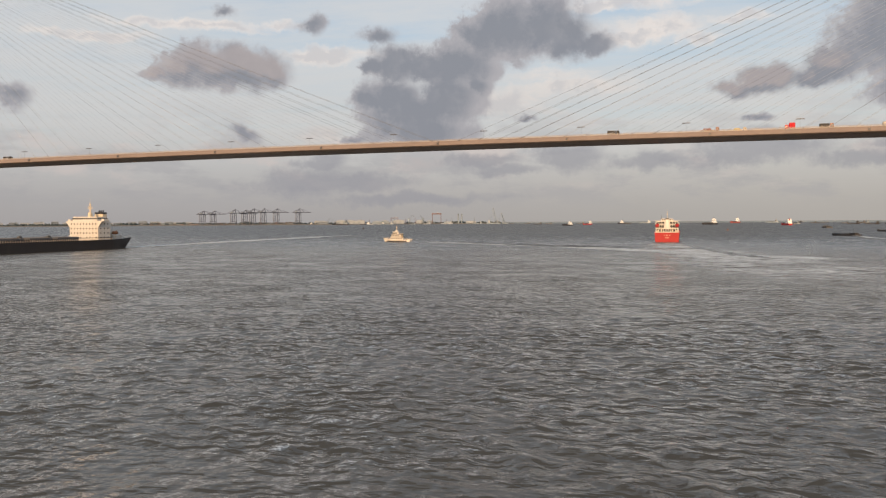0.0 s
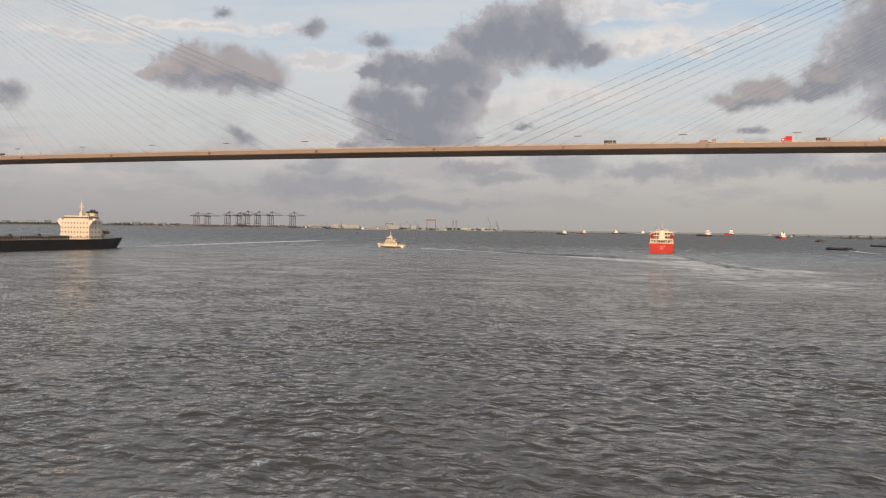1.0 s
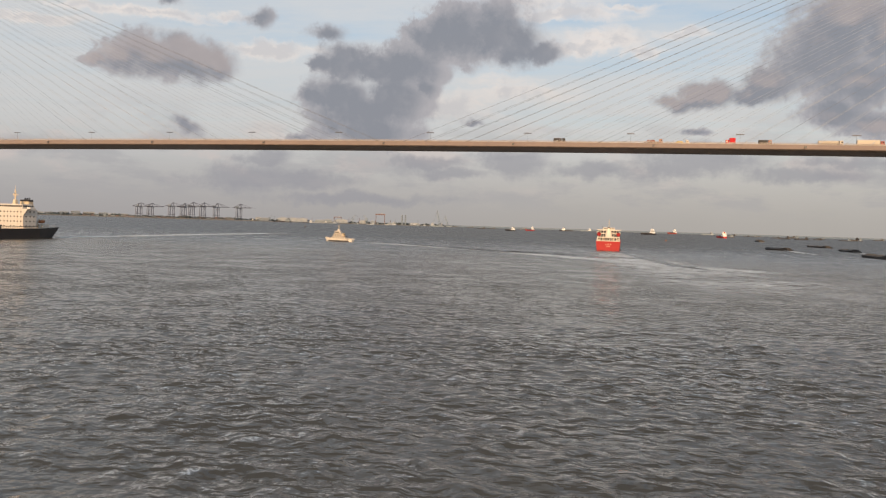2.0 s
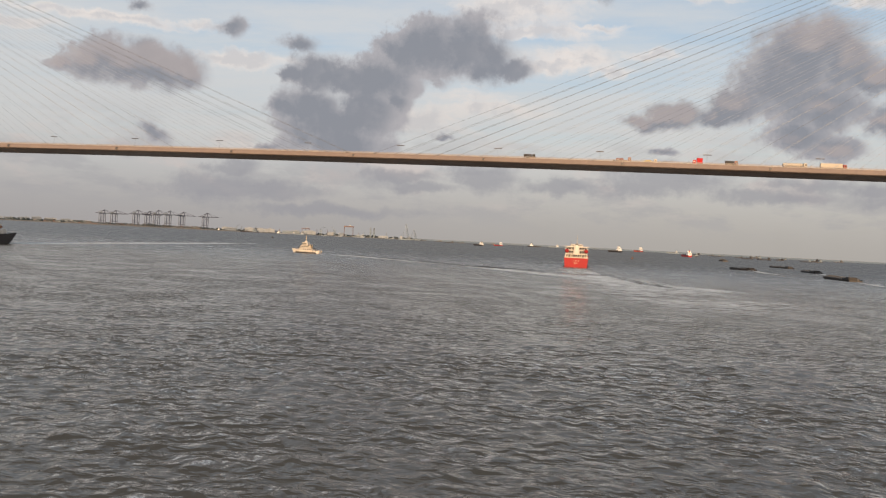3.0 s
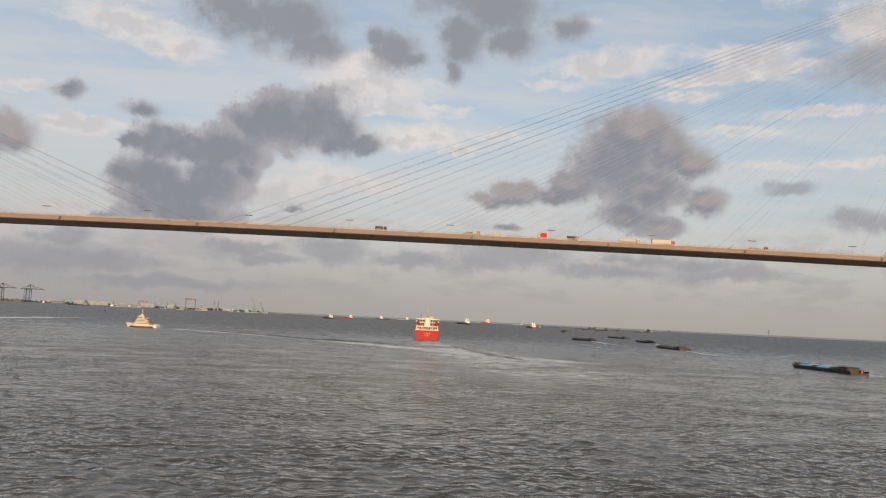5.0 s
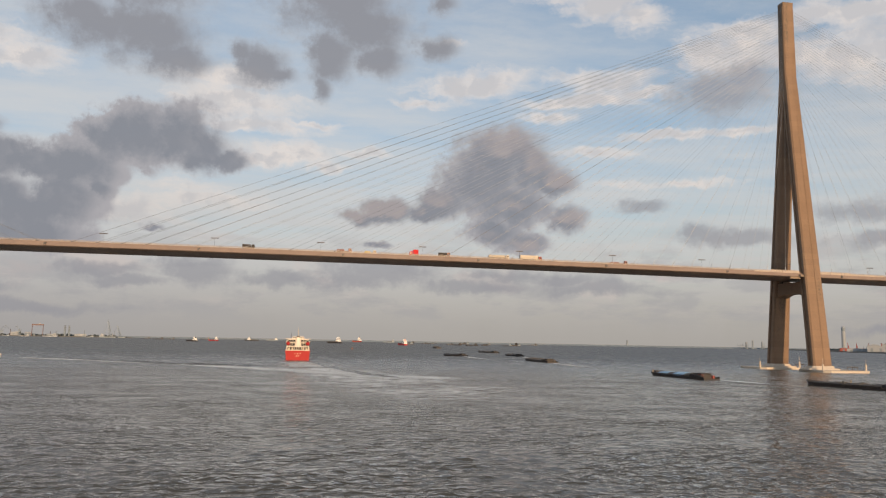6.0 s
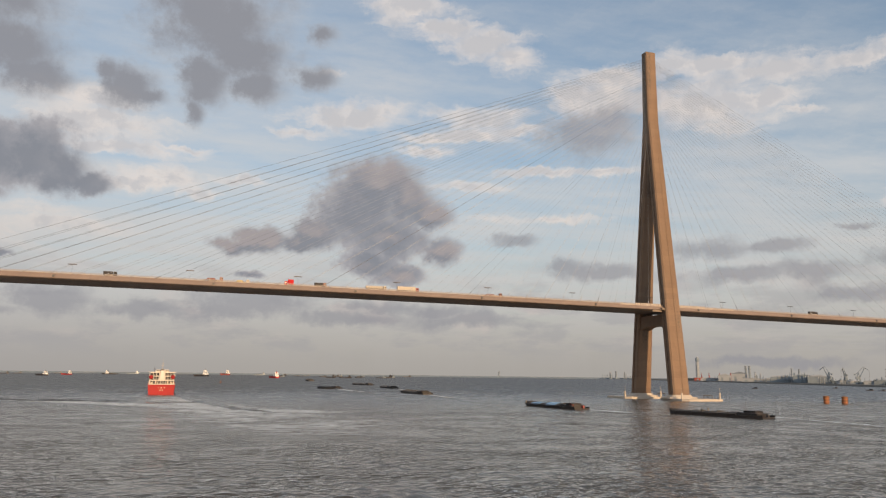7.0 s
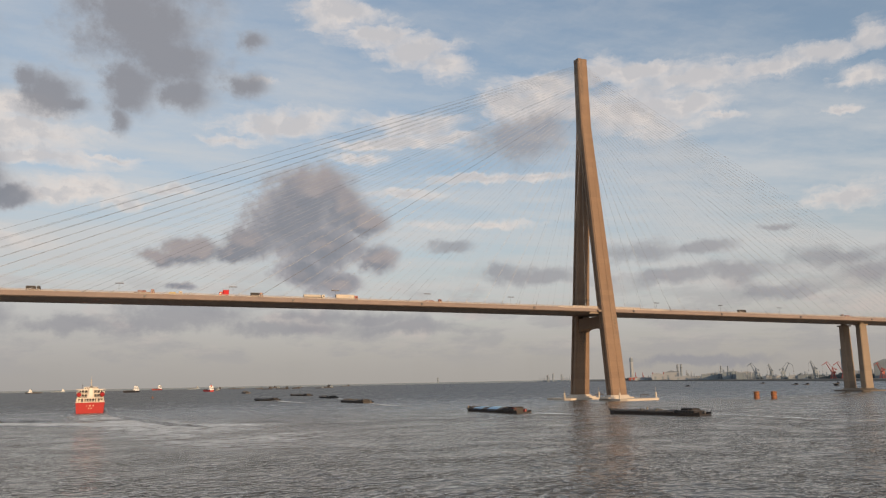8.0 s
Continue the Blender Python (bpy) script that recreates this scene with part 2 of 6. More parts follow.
# ---------------------------------------------------------------- materials
def paint(name, base, rough=0.6, metal=0.0, vary=0.25, big=0.15, fine=2.0, dirt=(0.12, 0.10, 0.08), dirty=0.25, bump=0.05, streaky=False, lift=0.0):
    """A worn surface: base colour with blotches at two scales, dirt and a fine relief."""
    m = bpy.data.materials.new(name)
    m.use_nodes = True
    N = Nodes(m.node_tree)
    co = N.add("ShaderNodeTexCoord").outputs["Object"]
    if streaky:
        co2 = N.vec("MULTIPLY", co, (1.0, 1.0, 0.12))
    else:
        co2 = co
    a = N.noise(co2, big, 4.0, 0.6).outputs[0]
    b = N.noise(co, fine, 4.0, 0.6).outputs[0]
    v = N.math("ADD", N.math("MULTIPLY", N.math("SUBTRACT", a, 0.5), 1.4 * vary), N.math("MULTIPLY", N.math("SUBTRACT", b, 0.5), vary))
    rnd = N.math("MULTIPLY", N.math("SUBTRACT", N.add("ShaderNodeObjectInfo").outputs["Random"], 0.5), 0.12)
    v = N.math("ADD", N.math("ADD", v, rnd), 1.0)
    if lift:
        zc = N.add("ShaderNodeSeparateXYZ")
        N.link(co, zc.inputs[0])
        lev = N.math("DIVIDE", N.math("ADD", zc.outputs[2], N.math("MULTIPLY", b, 0.4)), lift)
        wn = N.add("ShaderNodeTexWhiteNoise", noise_dimensions="1D")
        N.link(N.math("FLOOR", lev), wn.inputs["W"])
        joint = N.ramp(N.math("ABSOLUTE", N.math("SUBTRACT", N.math("FRACT", lev), 0.5)), 0.42, 0.5, 0.0, 0.045)
        v = N.math("SUBTRACT", N.math("ADD", v, N.math("MULTIPLY", N.math("SUBTRACT", wn.outputs[0], 0.5), 0.12)), joint)
    col = N.vec("SCALE", (*base,))
    sc = col.node
    N.link(v, sc.inputs[3])
    d = N.math("MULTIPLY", N.ramp(N.math("ADD", a, N.math("MULTIPLY", N.math("SUBTRACT", b, 0.5), 0.5)), 0.5, 0.75), dirty)
    col = N.mix(d, col, dirt)
    p = N.add("ShaderNodeBsdfPrincipled")
    N.link(col, p.inputs["Base Color"])
    N.link(N.ramp(b, 0.3, 0.7, max(rough - 0.1, 0.02), min(rough + 0.1, 1.0)), p.inputs["Roughness"])
    p.inputs["Metallic"].default_value = metal
    if bump:
        bn = N.add("ShaderNodeBump")
        bn.inputs["Strength"].default_value, bn.inputs["Distance"].default_value = 0.5, bump
        N.link(b, bn.inputs["Height"])
        N.link(bn.outputs[0], p.inputs["Normal"])
    N.link(p.outputs[0], N.add("ShaderNodeOutputMaterial").inputs[0])
    return m


CONCRETE = paint("pylon_concrete", (0.195, 0.134, 0.094), 0.85, vary=0.6, big=0.09, fine=0.8, dirt=(0.095, 0.082, 0.07), dirty=0.95, bump=0.08, streaky=True, lift=4.5)
PIER = paint("pier_concrete", (0.205, 0.165, 0.13), 0.85, vary=0.3, big=0.08, fine=0.6, dirt=(0.12, 0.09, 0.065), dirty=0.6, streaky=True, lift=5.0)
CAP = paint("pale_concrete", (0.46, 0.42, 0.37), 0.8, vary=0.25, big=0.12, fine=1.2, dirt=(0.25, 0.2, 0.15), dirty=0.4)
WET = paint("wet_dark_concrete", (0.10, 0.085, 0.07), 0.5, vary=0.3)
GIRDER = paint("girder_paint", (0.205, 0.162, 0.142), 0.55, vary=0.2, big=0.05, fine=0.5, dirt=(0.25, 0.2, 0.17), dirty=0.25, streaky=True)
RAIL = paint("rail_paint", (0.36, 0.32, 0.29), 0.5, vary=0.15)
ASPHALT = paint("asphalt", (0.05, 0.05, 0.05), 0.9, vary=0.3)
CABLE = paint("cable_sheath", (0.35, 0.38, 0.43), 0.55, vary=0.1, bump=0.0)
CABLE_DARK = paint("cable_sheath_grey", (0.16, 0.175, 0.20), 0.55, vary=0.1, bump=0.0)
DARK_COVER = paint("dark_tarpaulin", (0.028, 0.027, 0.03), 0.7, vary=0.4)
STEEL = paint("dark_steel", (0.07, 0.07, 0.075), 0.5, vary=0.3)
BLACK = paint("black_hull_paint", (0.022, 0.02, 0.022), 0.5, vary=0.4, big=0.1, fine=1.0, dirt=(0.05, 0.04, 0.035), dirty=0.35, streaky=True)
RED = paint("red_hull_paint", (0.31, 0.010, 0.013), 0.7, vary=0.2, big=0.15, fine=1.5, dirt=(0.22, 0.03, 0.03), dirty=0.3, streaky=True)
WHITE = paint("white_ship_paint", (0.66, 0.68, 0.69), 0.45, vary=0.1, big=0.2, fine=2.0, dirt=(0.45, 0.33, 0.22), dirty=0.25, streaky=True)
HOUSE = paint("warm_white_paint", (0.56, 0.535, 0.50), 0.5, vary=0.12, big=0.25, fine=2.0, dirt=(0.36, 0.26, 0.17), dirty=0.3, streaky=True)
CREAM = paint("cream_paint", (0.55, 0.46, 0.33), 0.5, vary=0.15)
ORANGE = paint("orange_paint", (0.34, 0.10, 0.03), 0.5, vary=0.2)
RUST = paint("rusty_steel", (0.19, 0.085, 0.04), 0.8, vary=0.4, big=0.5, fine=3.0, dirt=(0.12, 0.05, 0.03), dirty=0.5)
GLASS = paint("dark_window_glass", (0.02, 0.022, 0.025), 0.12, vary=0.2, bump=0.0)
TARP = paint("blue_tarpaulin", (0.19, 0.35, 0.56), 0.7, vary=0.35, big=0.4, fine=2.0, bump=0.2)
CARGO = paint("grey_cargo", (0.06, 0.062, 0.066), 0.9, vary=0.5, big=0.2, fine=1.5, bump=0.4)
RUBBER = paint("rubber", (0.02, 0.02, 0.02), 0.9, vary=0.2)
PORT_BLUE = paint("port_crane_paint", (0.055, 0.062, 0.09), 0.6, vary=0.2)
PORT_RED = paint("red_crane_paint", (0.28, 0.06, 0.05), 0.6, vary=0.2)
# cladding and render for distant things, tinted blue-grey to imitate haze
SHED = paint("hazed_shed_cladding", (0.26, 0.295, 0.34), 0.7, vary=0.2, big=0.03, fine=0.2, dirty=0.15)
SHED_DARK = paint("hazed_dark_cladding", (0.17, 0.215, 0.26), 0.7, vary=0.3, big=0.03, fine=0.2)
FLATS = paint("hazed_flats_render", (0.15, 0.185, 0.235), 0.8, vary=0.2, big=0.03, fine=0.2)
LAND = paint("bank_soil", (0.115, 0.115, 0.11), 0.95, vary=0.5, big=0.01, fine=0.1, bump=0.5)
# blue of distant haze put into the colour of far ground and trees
HAZED_LAND = paint("far_bank_haze_tint", (0.12, 0.16, 0.205), 0.95, vary=0.3, big=0.005, fine=0.05, bump=0.0)
YARD = paint("faded_crane_paint", (0.14, 0.10, 0.105), 0.8, vary=0.2)
# leaf green shifted to blue as painted haze
LEAF = paint("hazed_foliage", (0.042, 0.058, 0.066), 0.9, vary=0.5, big=0.05, fine=0.4, bump=0.5)


def water_material():
    m = bpy.data.materials.new("river_water")
    m.use_nodes = True
    N = Nodes(m.node_tree)
    co = N.add("ShaderNodeTexCoord").outputs["Object"]
    silt = N.noise(N.vec("MULTIPLY", co, (0.004, 0.009, 1.0)), 1.0, 4.0, 0.6).outputs[0]
    col = N.mix(silt, (0.030, 0.026, 0.019), (0.046, 0.040, 0.029))
    step = 0.06
    bend = N.vec("MULTIPLY_ADD", N.vec("SUBTRACT", N.noise(co, 0.11, 2.0).outputs["Color"], (0.5, 0.5, 0.5)), (1.5, 1.5, 0.0), co)

    def height_at(dx, dy):
        q = N.vec("ADD", bend, (dx, dy, 0.0))
        # short wind waves, then rollers at ever larger sizes
        chop = N.noise(N.vec("MULTIPLY", q, (0.95, 1.30, 0.1)), 1.0, 1.0, 0.5).outputs[0]
        sea = N.noise(N.vec("MULTIPLY", q, (0.38, 0.50, 0.1)), 1.0, 1.0, 0.4).outputs[0]
        roll = N.noise(N.vec("MULTIPLY", q, (0.036, 0.034, 0.1)), 1.0, 4.0, 0.5).outputs[0]
        h = N.math("MULTIPLY_ADD", chop, 0.36, N.math("MULTIPLY", sea, 1.25))
        return N.math("MULTIPLY_ADD", roll, 4.5, h)

    here = height_at(0.0, 0.0)
    gust = N.ramp(N.noise(N.vec("MULTIPLY", co, (0.006, 0.016, 1.0)), 1.0, 4.0, 0.6).outputs[0], 0.3, 0.7, -0.95 / step, -1.55 / step)
    cat = N.noise(N.vec("MULTIPLY", co, (0.050, 0.060, 1.0)), 1.0, 5.0, 0.68).outputs[0]
    # with distance ripples fade and normals lean south, to darken the mirrored sky
    far_water = N.ramp(N.vec("LENGTH", co), 90.0, 950.0)
    far_fade = N.ramp(N.vec("LENGTH", co), 350.0, 1600.0)
    gust = N.math("MULTIPLY", gust, N.math("MULTIPLY", N.math("MULTIPLY_ADD", far_water, -0.6, 1.0), N.math("MULTIPLY_ADD", far_fade, -0.9, 1.0)))
    gust = N.math("MULTIPLY", gust, N.ramp(cat, 0.34, 0.66, 0.35, 1.75))
    tilt = N.add("ShaderNodeCombineXYZ")
    N.link(N.math("MULTIPLY", N.math("SUBTRACT", height_at(step, 0.0), here), gust), tilt.inputs[0])
    # long gentle backs and short steep faces, as the wind drives the waves
    lean = N.math("MULTIPLY", N.math("SUBTRACT", height_at(0.0, step), here), gust)
    face = N.math("MAXIMUM", N.math("MINIMUM", lean, 0.0), -0.55)
    lean = N.math("MULTIPLY_ADD", N.math("MULTIPLY", face, face), -3.0, N.math("MULTIPLY", N.math("MINIMUM", N.math("MAXIMUM", lean, 0.0), 0.28), 0.85))
    N.link(N.math("MULTIPLY_ADD", far_water, -0.29, lean), tilt.inputs[1])
    up = N.add("ShaderNodeNewGeometry").outputs["Normal"]
    facet = N.vec("NORMALIZE", N.vec("ADD", up, tilt.outputs[0]))
    # light scattered back out of the silty water, and the sky mirrored by the ripples
    deep = N.add("ShaderNodeBsdfDiffuse")
    N.link(col, deep.inputs["Color"])
    level = N.add("ShaderNodeCombineXYZ")
    level.inputs[2].default_value = 1.0
    N.link(level.outputs[0], deep.inputs["Normal"])
    gloss = N.add("ShaderNodeBsdfGlossy")
    N.link(N.math("MULTIPLY_ADD", far_water, 0.10, N.ramp(cat, 0.36, 0.64, 0.14, 0.20)), gloss.inputs["Roughness"])
    N.link(facet, gloss.inputs["Normal"])
    gloss.inputs["Color"].default_value = (0.99, 0.967, 0.937, 1)
    fres = N.add("ShaderNodeFresnel")
    fres.inputs["IOR"].default_value = 1.65
    N.link(facet, fres.inputs["Normal"])
    both = N.add("ShaderNodeMixShader")
    N.link(fres.outputs[0], both.inputs[0])
    N.link(deep.outputs[0], both.inputs[1])
    N.link(gloss.outputs[0], both.inputs[2])
    N.link(both.outputs[0], N.add("ShaderNodeOutputMaterial").inputs[0])
    return m


def foam_material():
    m = bpy.data.materials.new("wake_foam")
    m.use_nodes = True
    N = Nodes(m.node_tree)
    tc = N.add("ShaderNodeTexCoord")
    co = tc.outputs["Object"]
    uv = N.add("ShaderNodeSeparateXYZ")
    N.link(tc.outputs["UV"], uv.inputs[0])
    edge = N.ramp(N.math("ABSOLUTE", N.math("SUBTRACT", uv.outputs[1], 0.5)), 0.0, 0.5, 1.0, 0.0)
    n = N.noise(N.vec("MULTIPLY", co, (0.12, 0.25, 1.0)), 1.0, 6.0, 0.7).outputs[0]
    patch = N.ramp(N.noise(N.vec("MULTIPLY", co, (0.022, 0.03, 1.0)), 1.0, 3.0, 0.6).outputs[0], 0.3, 0.62, 0.25, 1.0)
    a = N.math("MULTIPLY", N.math("MULTIPLY", N.ramp(n, 0.34, 0.62), patch), N.math("MULTIPLY", edge, uv.outputs[0]), None, True)
    p = N.add("ShaderNodeBsdfPrincipled")
    p.inputs["Base Color"].default_value = (0.62, 0.66, 0.69, 1)
    p.inputs["Roughness"].default_value = 0.8
    N.link(a, p.inputs["Alpha"])
    N.link(p.outputs[0], N.add("ShaderNodeOutputMaterial").inputs[0])
    return m


WATER, FOAM = water_material(), foam_material()


# ---------------------------------------------------------------- mesh building
class Geo:
    """Collects boxes, tubes and lofts as plain vertices and faces for one mesh."""

    def __init__(self):
        self.v, self.f = [], []

    def loft(self, rings, closed=True, caps=True):
        o, n = len(self.v), len(rings[0])
        for r in rings:
            self.v.extend(tuple(p) for p in r)
        for i in range(len(rings) - 1):
            for j in range(n if closed else n - 1):
                k = (j + 1) % n
                self.f.append((o + i * n + j, o + i * n + k, o + (i + 1) * n + k, o + (i + 1) * n + j))
        if caps:
            self.f.append(tuple(o + j for j in reversed(range(n))))
            self.f.append(tuple(o + (len(rings) - 1) * n + j for j in range(n)))
        return self

    def box(self, cx, cy, z0, sx, sy, sz, taper=1.0, rz=0.0, ch=0.0):
        """A block standing at z0, with cut corners where ch is given."""
        def ring(z, k):
            hx, hy = sx / 2 * k, sy / 2 * k
            if ch:
                pts = [(hx - ch, -hy), (hx, -hy + ch), (hx, hy - ch), (hx - ch, hy), (-hx + ch, hy), (-hx, hy - ch), (-hx, -hy + ch), (-hx + ch, -hy)]
            else:
                pts = [(hx, -hy), (hx, hy), (-hx, hy), (-hx, -hy)]
            c, s = math.cos(rz), math.sin(rz)
            return [(cx + x * c - y * s, cy + x * s + y * c, z) for x, y in pts]
        return self.loft([ring(z0, 1.0), ring(z0 + sz, taper)])

    def tube(self, p0, p1, r0, r1=None, n=6):
        p0, p1 = Vector(p0), Vector(p1)
        r1 = r0 if r1 is None else r1
        q = (p1 - p0).to_track_quat("Z", "Y")
        rings = []
        for p, r in ((p0, r0), (p1, r1)):
            rings.append([p + q @ Vector((r * math.cos(2 * math.pi * j / n), r * math.sin(2 * math.pi * j / n), 0)) for j in range(n)])
        return self.loft(rings)

    def beam(self, p0, p1, w, h=None):
        return self.tube(p0, p1, w * 0.7071, None, 4)

    def mesh(self, name, material):
        me = bpy.data.meshes.new(name)
        me.from_pydata([tuple(p) for p in self.v], [], self.f)
        me.materials.append(material)
        return me


def part(name, geo, material, parent, label=""):
    ob = new(name, geo.mesh(name, material))
    ob.parent = parent
    return tagged(ob, label) if label else ob


def thing(name, label, category, m=None, group="", kind=""):
    ob = new(name)
    ob.empty_display_size = 1.0
    if m is not None:
        ob.matrix_world = m
    return tagged(ob, label, category, group, kind)


def heading(x, y, toward_x, toward_y):
    """A pose on the water whose +x axis points at the given place."""
    return Matrix.Translation((x, y, 0)) @ Matrix.Rotation(math.atan2(toward_y - y, toward_x - x), 4, "Z")


# ---------------------------------------------------------------- water
def steps(limit, fine, near, grow):
    xs, d = [0.0], fine
    while xs[-1] < limit:
        if xs[-1] > near:
            d *= grow
        xs.append(min(xs[-1] + d, limit))
    return xs


def build_water():
    right = steps(4990.0, 0.5, 64.0, 1.024)
    gx = np.array([-x for x in reversed(right[1:])] + right)
    ahead = steps(4990.0 - 40, 0.42, 64.0, 1.019)
    behind = steps(4990.0 + 40, 30.0, 60.0, 1.25)
    gy = np.array([40 - y for y in reversed(behind[1:])] + [40 + y for y in ahead])
    dx, dy = np.gradient(gx), np.gradient(gy)
    X, Y = np.meshgrid(gx, gy)
    SP = np.maximum(*np.meshgrid(dx, dy))
    Z = np.zeros_like(X)
    rng = np.random.default_rng(4)
    for i in range(56):
        lam = 1.15 * 1.06 ** (i if i < 34 else rng.uniform(0, 34))
        a = radians(rng.normal(72, 48))
        k = 2 * math.pi / lam
        ph = rng.uniform(0, 2 * math.pi)
        fade = np.clip(lam / (2.6 * SP) - 0.6, 0, 1)
        amp = 0.0085 * lam ** 0.5
        Z += fade * amp * np.sin(k * (X * math.cos(a) + Y * math.sin(a)) + ph)
    Z = Z + 0.25 * np.abs(Z)
    nx, ny = len(gx), len(gy)
    co = np.stack([X, Y, Z], -1).reshape(-1, 3)
    idx = np.arange(nx * ny).reshape(ny, nx)
    quads = np.stack([idx[:-1, :-1], idx[:-1, 1:], idx[1:, 1:], idx[1:, :-1]], -1).reshape(-1, 4)
    me = bpy.data.meshes.new("water")
    me.vertices.add(len(co))
    me.vertices.foreach_set("co", co.ravel().astype(np.float32))
    me.loops.add(quads.size)
    me.loops.foreach_set("vertex_index", quads.ravel().astype(np.int32))
    me.polygons.add(len(quads))
    me.polygons.foreach_set("loop_start", (np.arange(len(quads)) * 4).astype(np.int32))
    me.polygons.foreach_set("use_smooth", np.ones(len(quads), dtype=bool))
    me.update()
    me.materials.append(WATER)
    return tagged(new("water", me), "wide choppy brown-grey river water with small waves", "water", kind="structure")


build_water()

# ---------------------------------------------------------------- the bridge
BY, PX, SPAN = 558.2, 377.3, 1088.0
MID = PX - SPAN / 2
DECK_W, DEPTH = 20.0, 4.0


def deck_bottom(x):
    u = abs(x - MID)
    k = 1.03e-5
    return 73.7 - k * (u * u if u < 544 else 544 * 544 + 2 * 544 * (u - 544))


def build_girder(bridge):
    x0, x1 = PX - SPAN - 700, PX + 800
    sect = [(-DECK_W, 1.1), (-19.0, 0.6), (-14.5, 0.0), (14.5, 0.0), (19.0, 0.6), (DECK_W, 1.1), (18.8, DEPTH), (-18.8, DEPTH)]
    xs = np.linspace(x0, x1, 161)
    g = Geo()
    g.loft([[(x, BY + y, deck_bottom(x) + z) for y, z in sect] for x in xs])
    girder = part("deck_girder", g, GIRDER, bridge, "pale painted steel box girder with pointed edges")
    g = Geo()
    g.loft([[(x, BY - 16.8, deck_bottom(x) + DEPTH + 0.004), (x, BY + 16.8, deck_bottom(x) + DEPTH + 0.004), (x, BY + 16.8, deck_bottom(x) + DEPTH + 0.10),
             (x, BY - 16.8, deck_bottom(x) + DEPTH + 0.10)] for x in xs])
    part("carriageway", g, ASPHALT, girder, "dark asphalt carriageway")
    for y in (-17.1, -1.2, 1.2, 17.1):
        g = Geo()
        for z, h in ((0.0, 0.55), (0.85, 0.18), (1.25, 0.14)):
            g.loft([[(x, BY + y - 0.15, deck_bottom(x) + DEPTH + z), (x, BY + y + 0.15, deck_bottom(x) + DEPTH + z), (x, BY + y + 0.15, deck_bottom(x) + DEPTH + z + h),
                     (x, BY + y - 0.15, deck_bottom(x) + DEPTH + z + h)] for x in xs])
        x = x0
        while x < x1:
            g.box(x, BY + y, deck_bottom(x) + DEPTH, 0.2, 0.34, 1.42)
            x += 4.0
        part("crash_barrier", g, RAIL, girder, "pale steel crash barrier on posts")
    # wind fence along the near and far edges
    for y in (-18.4, 18.4):
        g = Geo()
        x = x0
        while x < x1:
            z = deck_bottom(x) + 3.9
            g.box(x, BY + y, z, 0.12, 0.12, 1.4)
            x += 8.0
        for dz in (0.5, 0.9, 1.3):
            g.loft([[(x, BY + y - 0.05, deck_bottom(x) + 3.9 + dz), (x, BY + y + 0.05, deck_bottom(x) + 3.9 + dz), (x, BY + y, deck_bottom(x) + 4.0 + dz)] for x in xs])
        part("edge_railing", g, RAIL, girder)
    return girder


def leg_ring(x, y, z, wx, wy, ch=1.1, groove=0.7):
    hx, hy = wx / 2, wy / 2
    gw = hy * 0.28
    pts = [(hx - ch, -hy), (hx, -hy + ch), (hx, -gw), (hx - groove, -gw), (hx - groove, gw), (hx, gw), (hx, hy - ch), (hx - ch, hy),
           (-hx + ch, hy), (-hx, hy - ch), (-hx, gw), (-hx + groove, gw), (-hx + groove, -gw), (-hx, -gw), (-hx, -hy + ch), (-hx + ch, -hy)]
    return [(x + a, y + b, z) for a, b in pts]


SCREEN = Geo().box(0, 0, 0, 2.1, 0.12, 1.0).box(-1.05, 0, 0, 0.2, 0.24, 1.06).mesh("screen_panel", RAIL)
ANCHOR = Geo().box(0, 0, 0, 0.5, 5.2, 1.15, 0.9).mesh("anchor_box", WET)


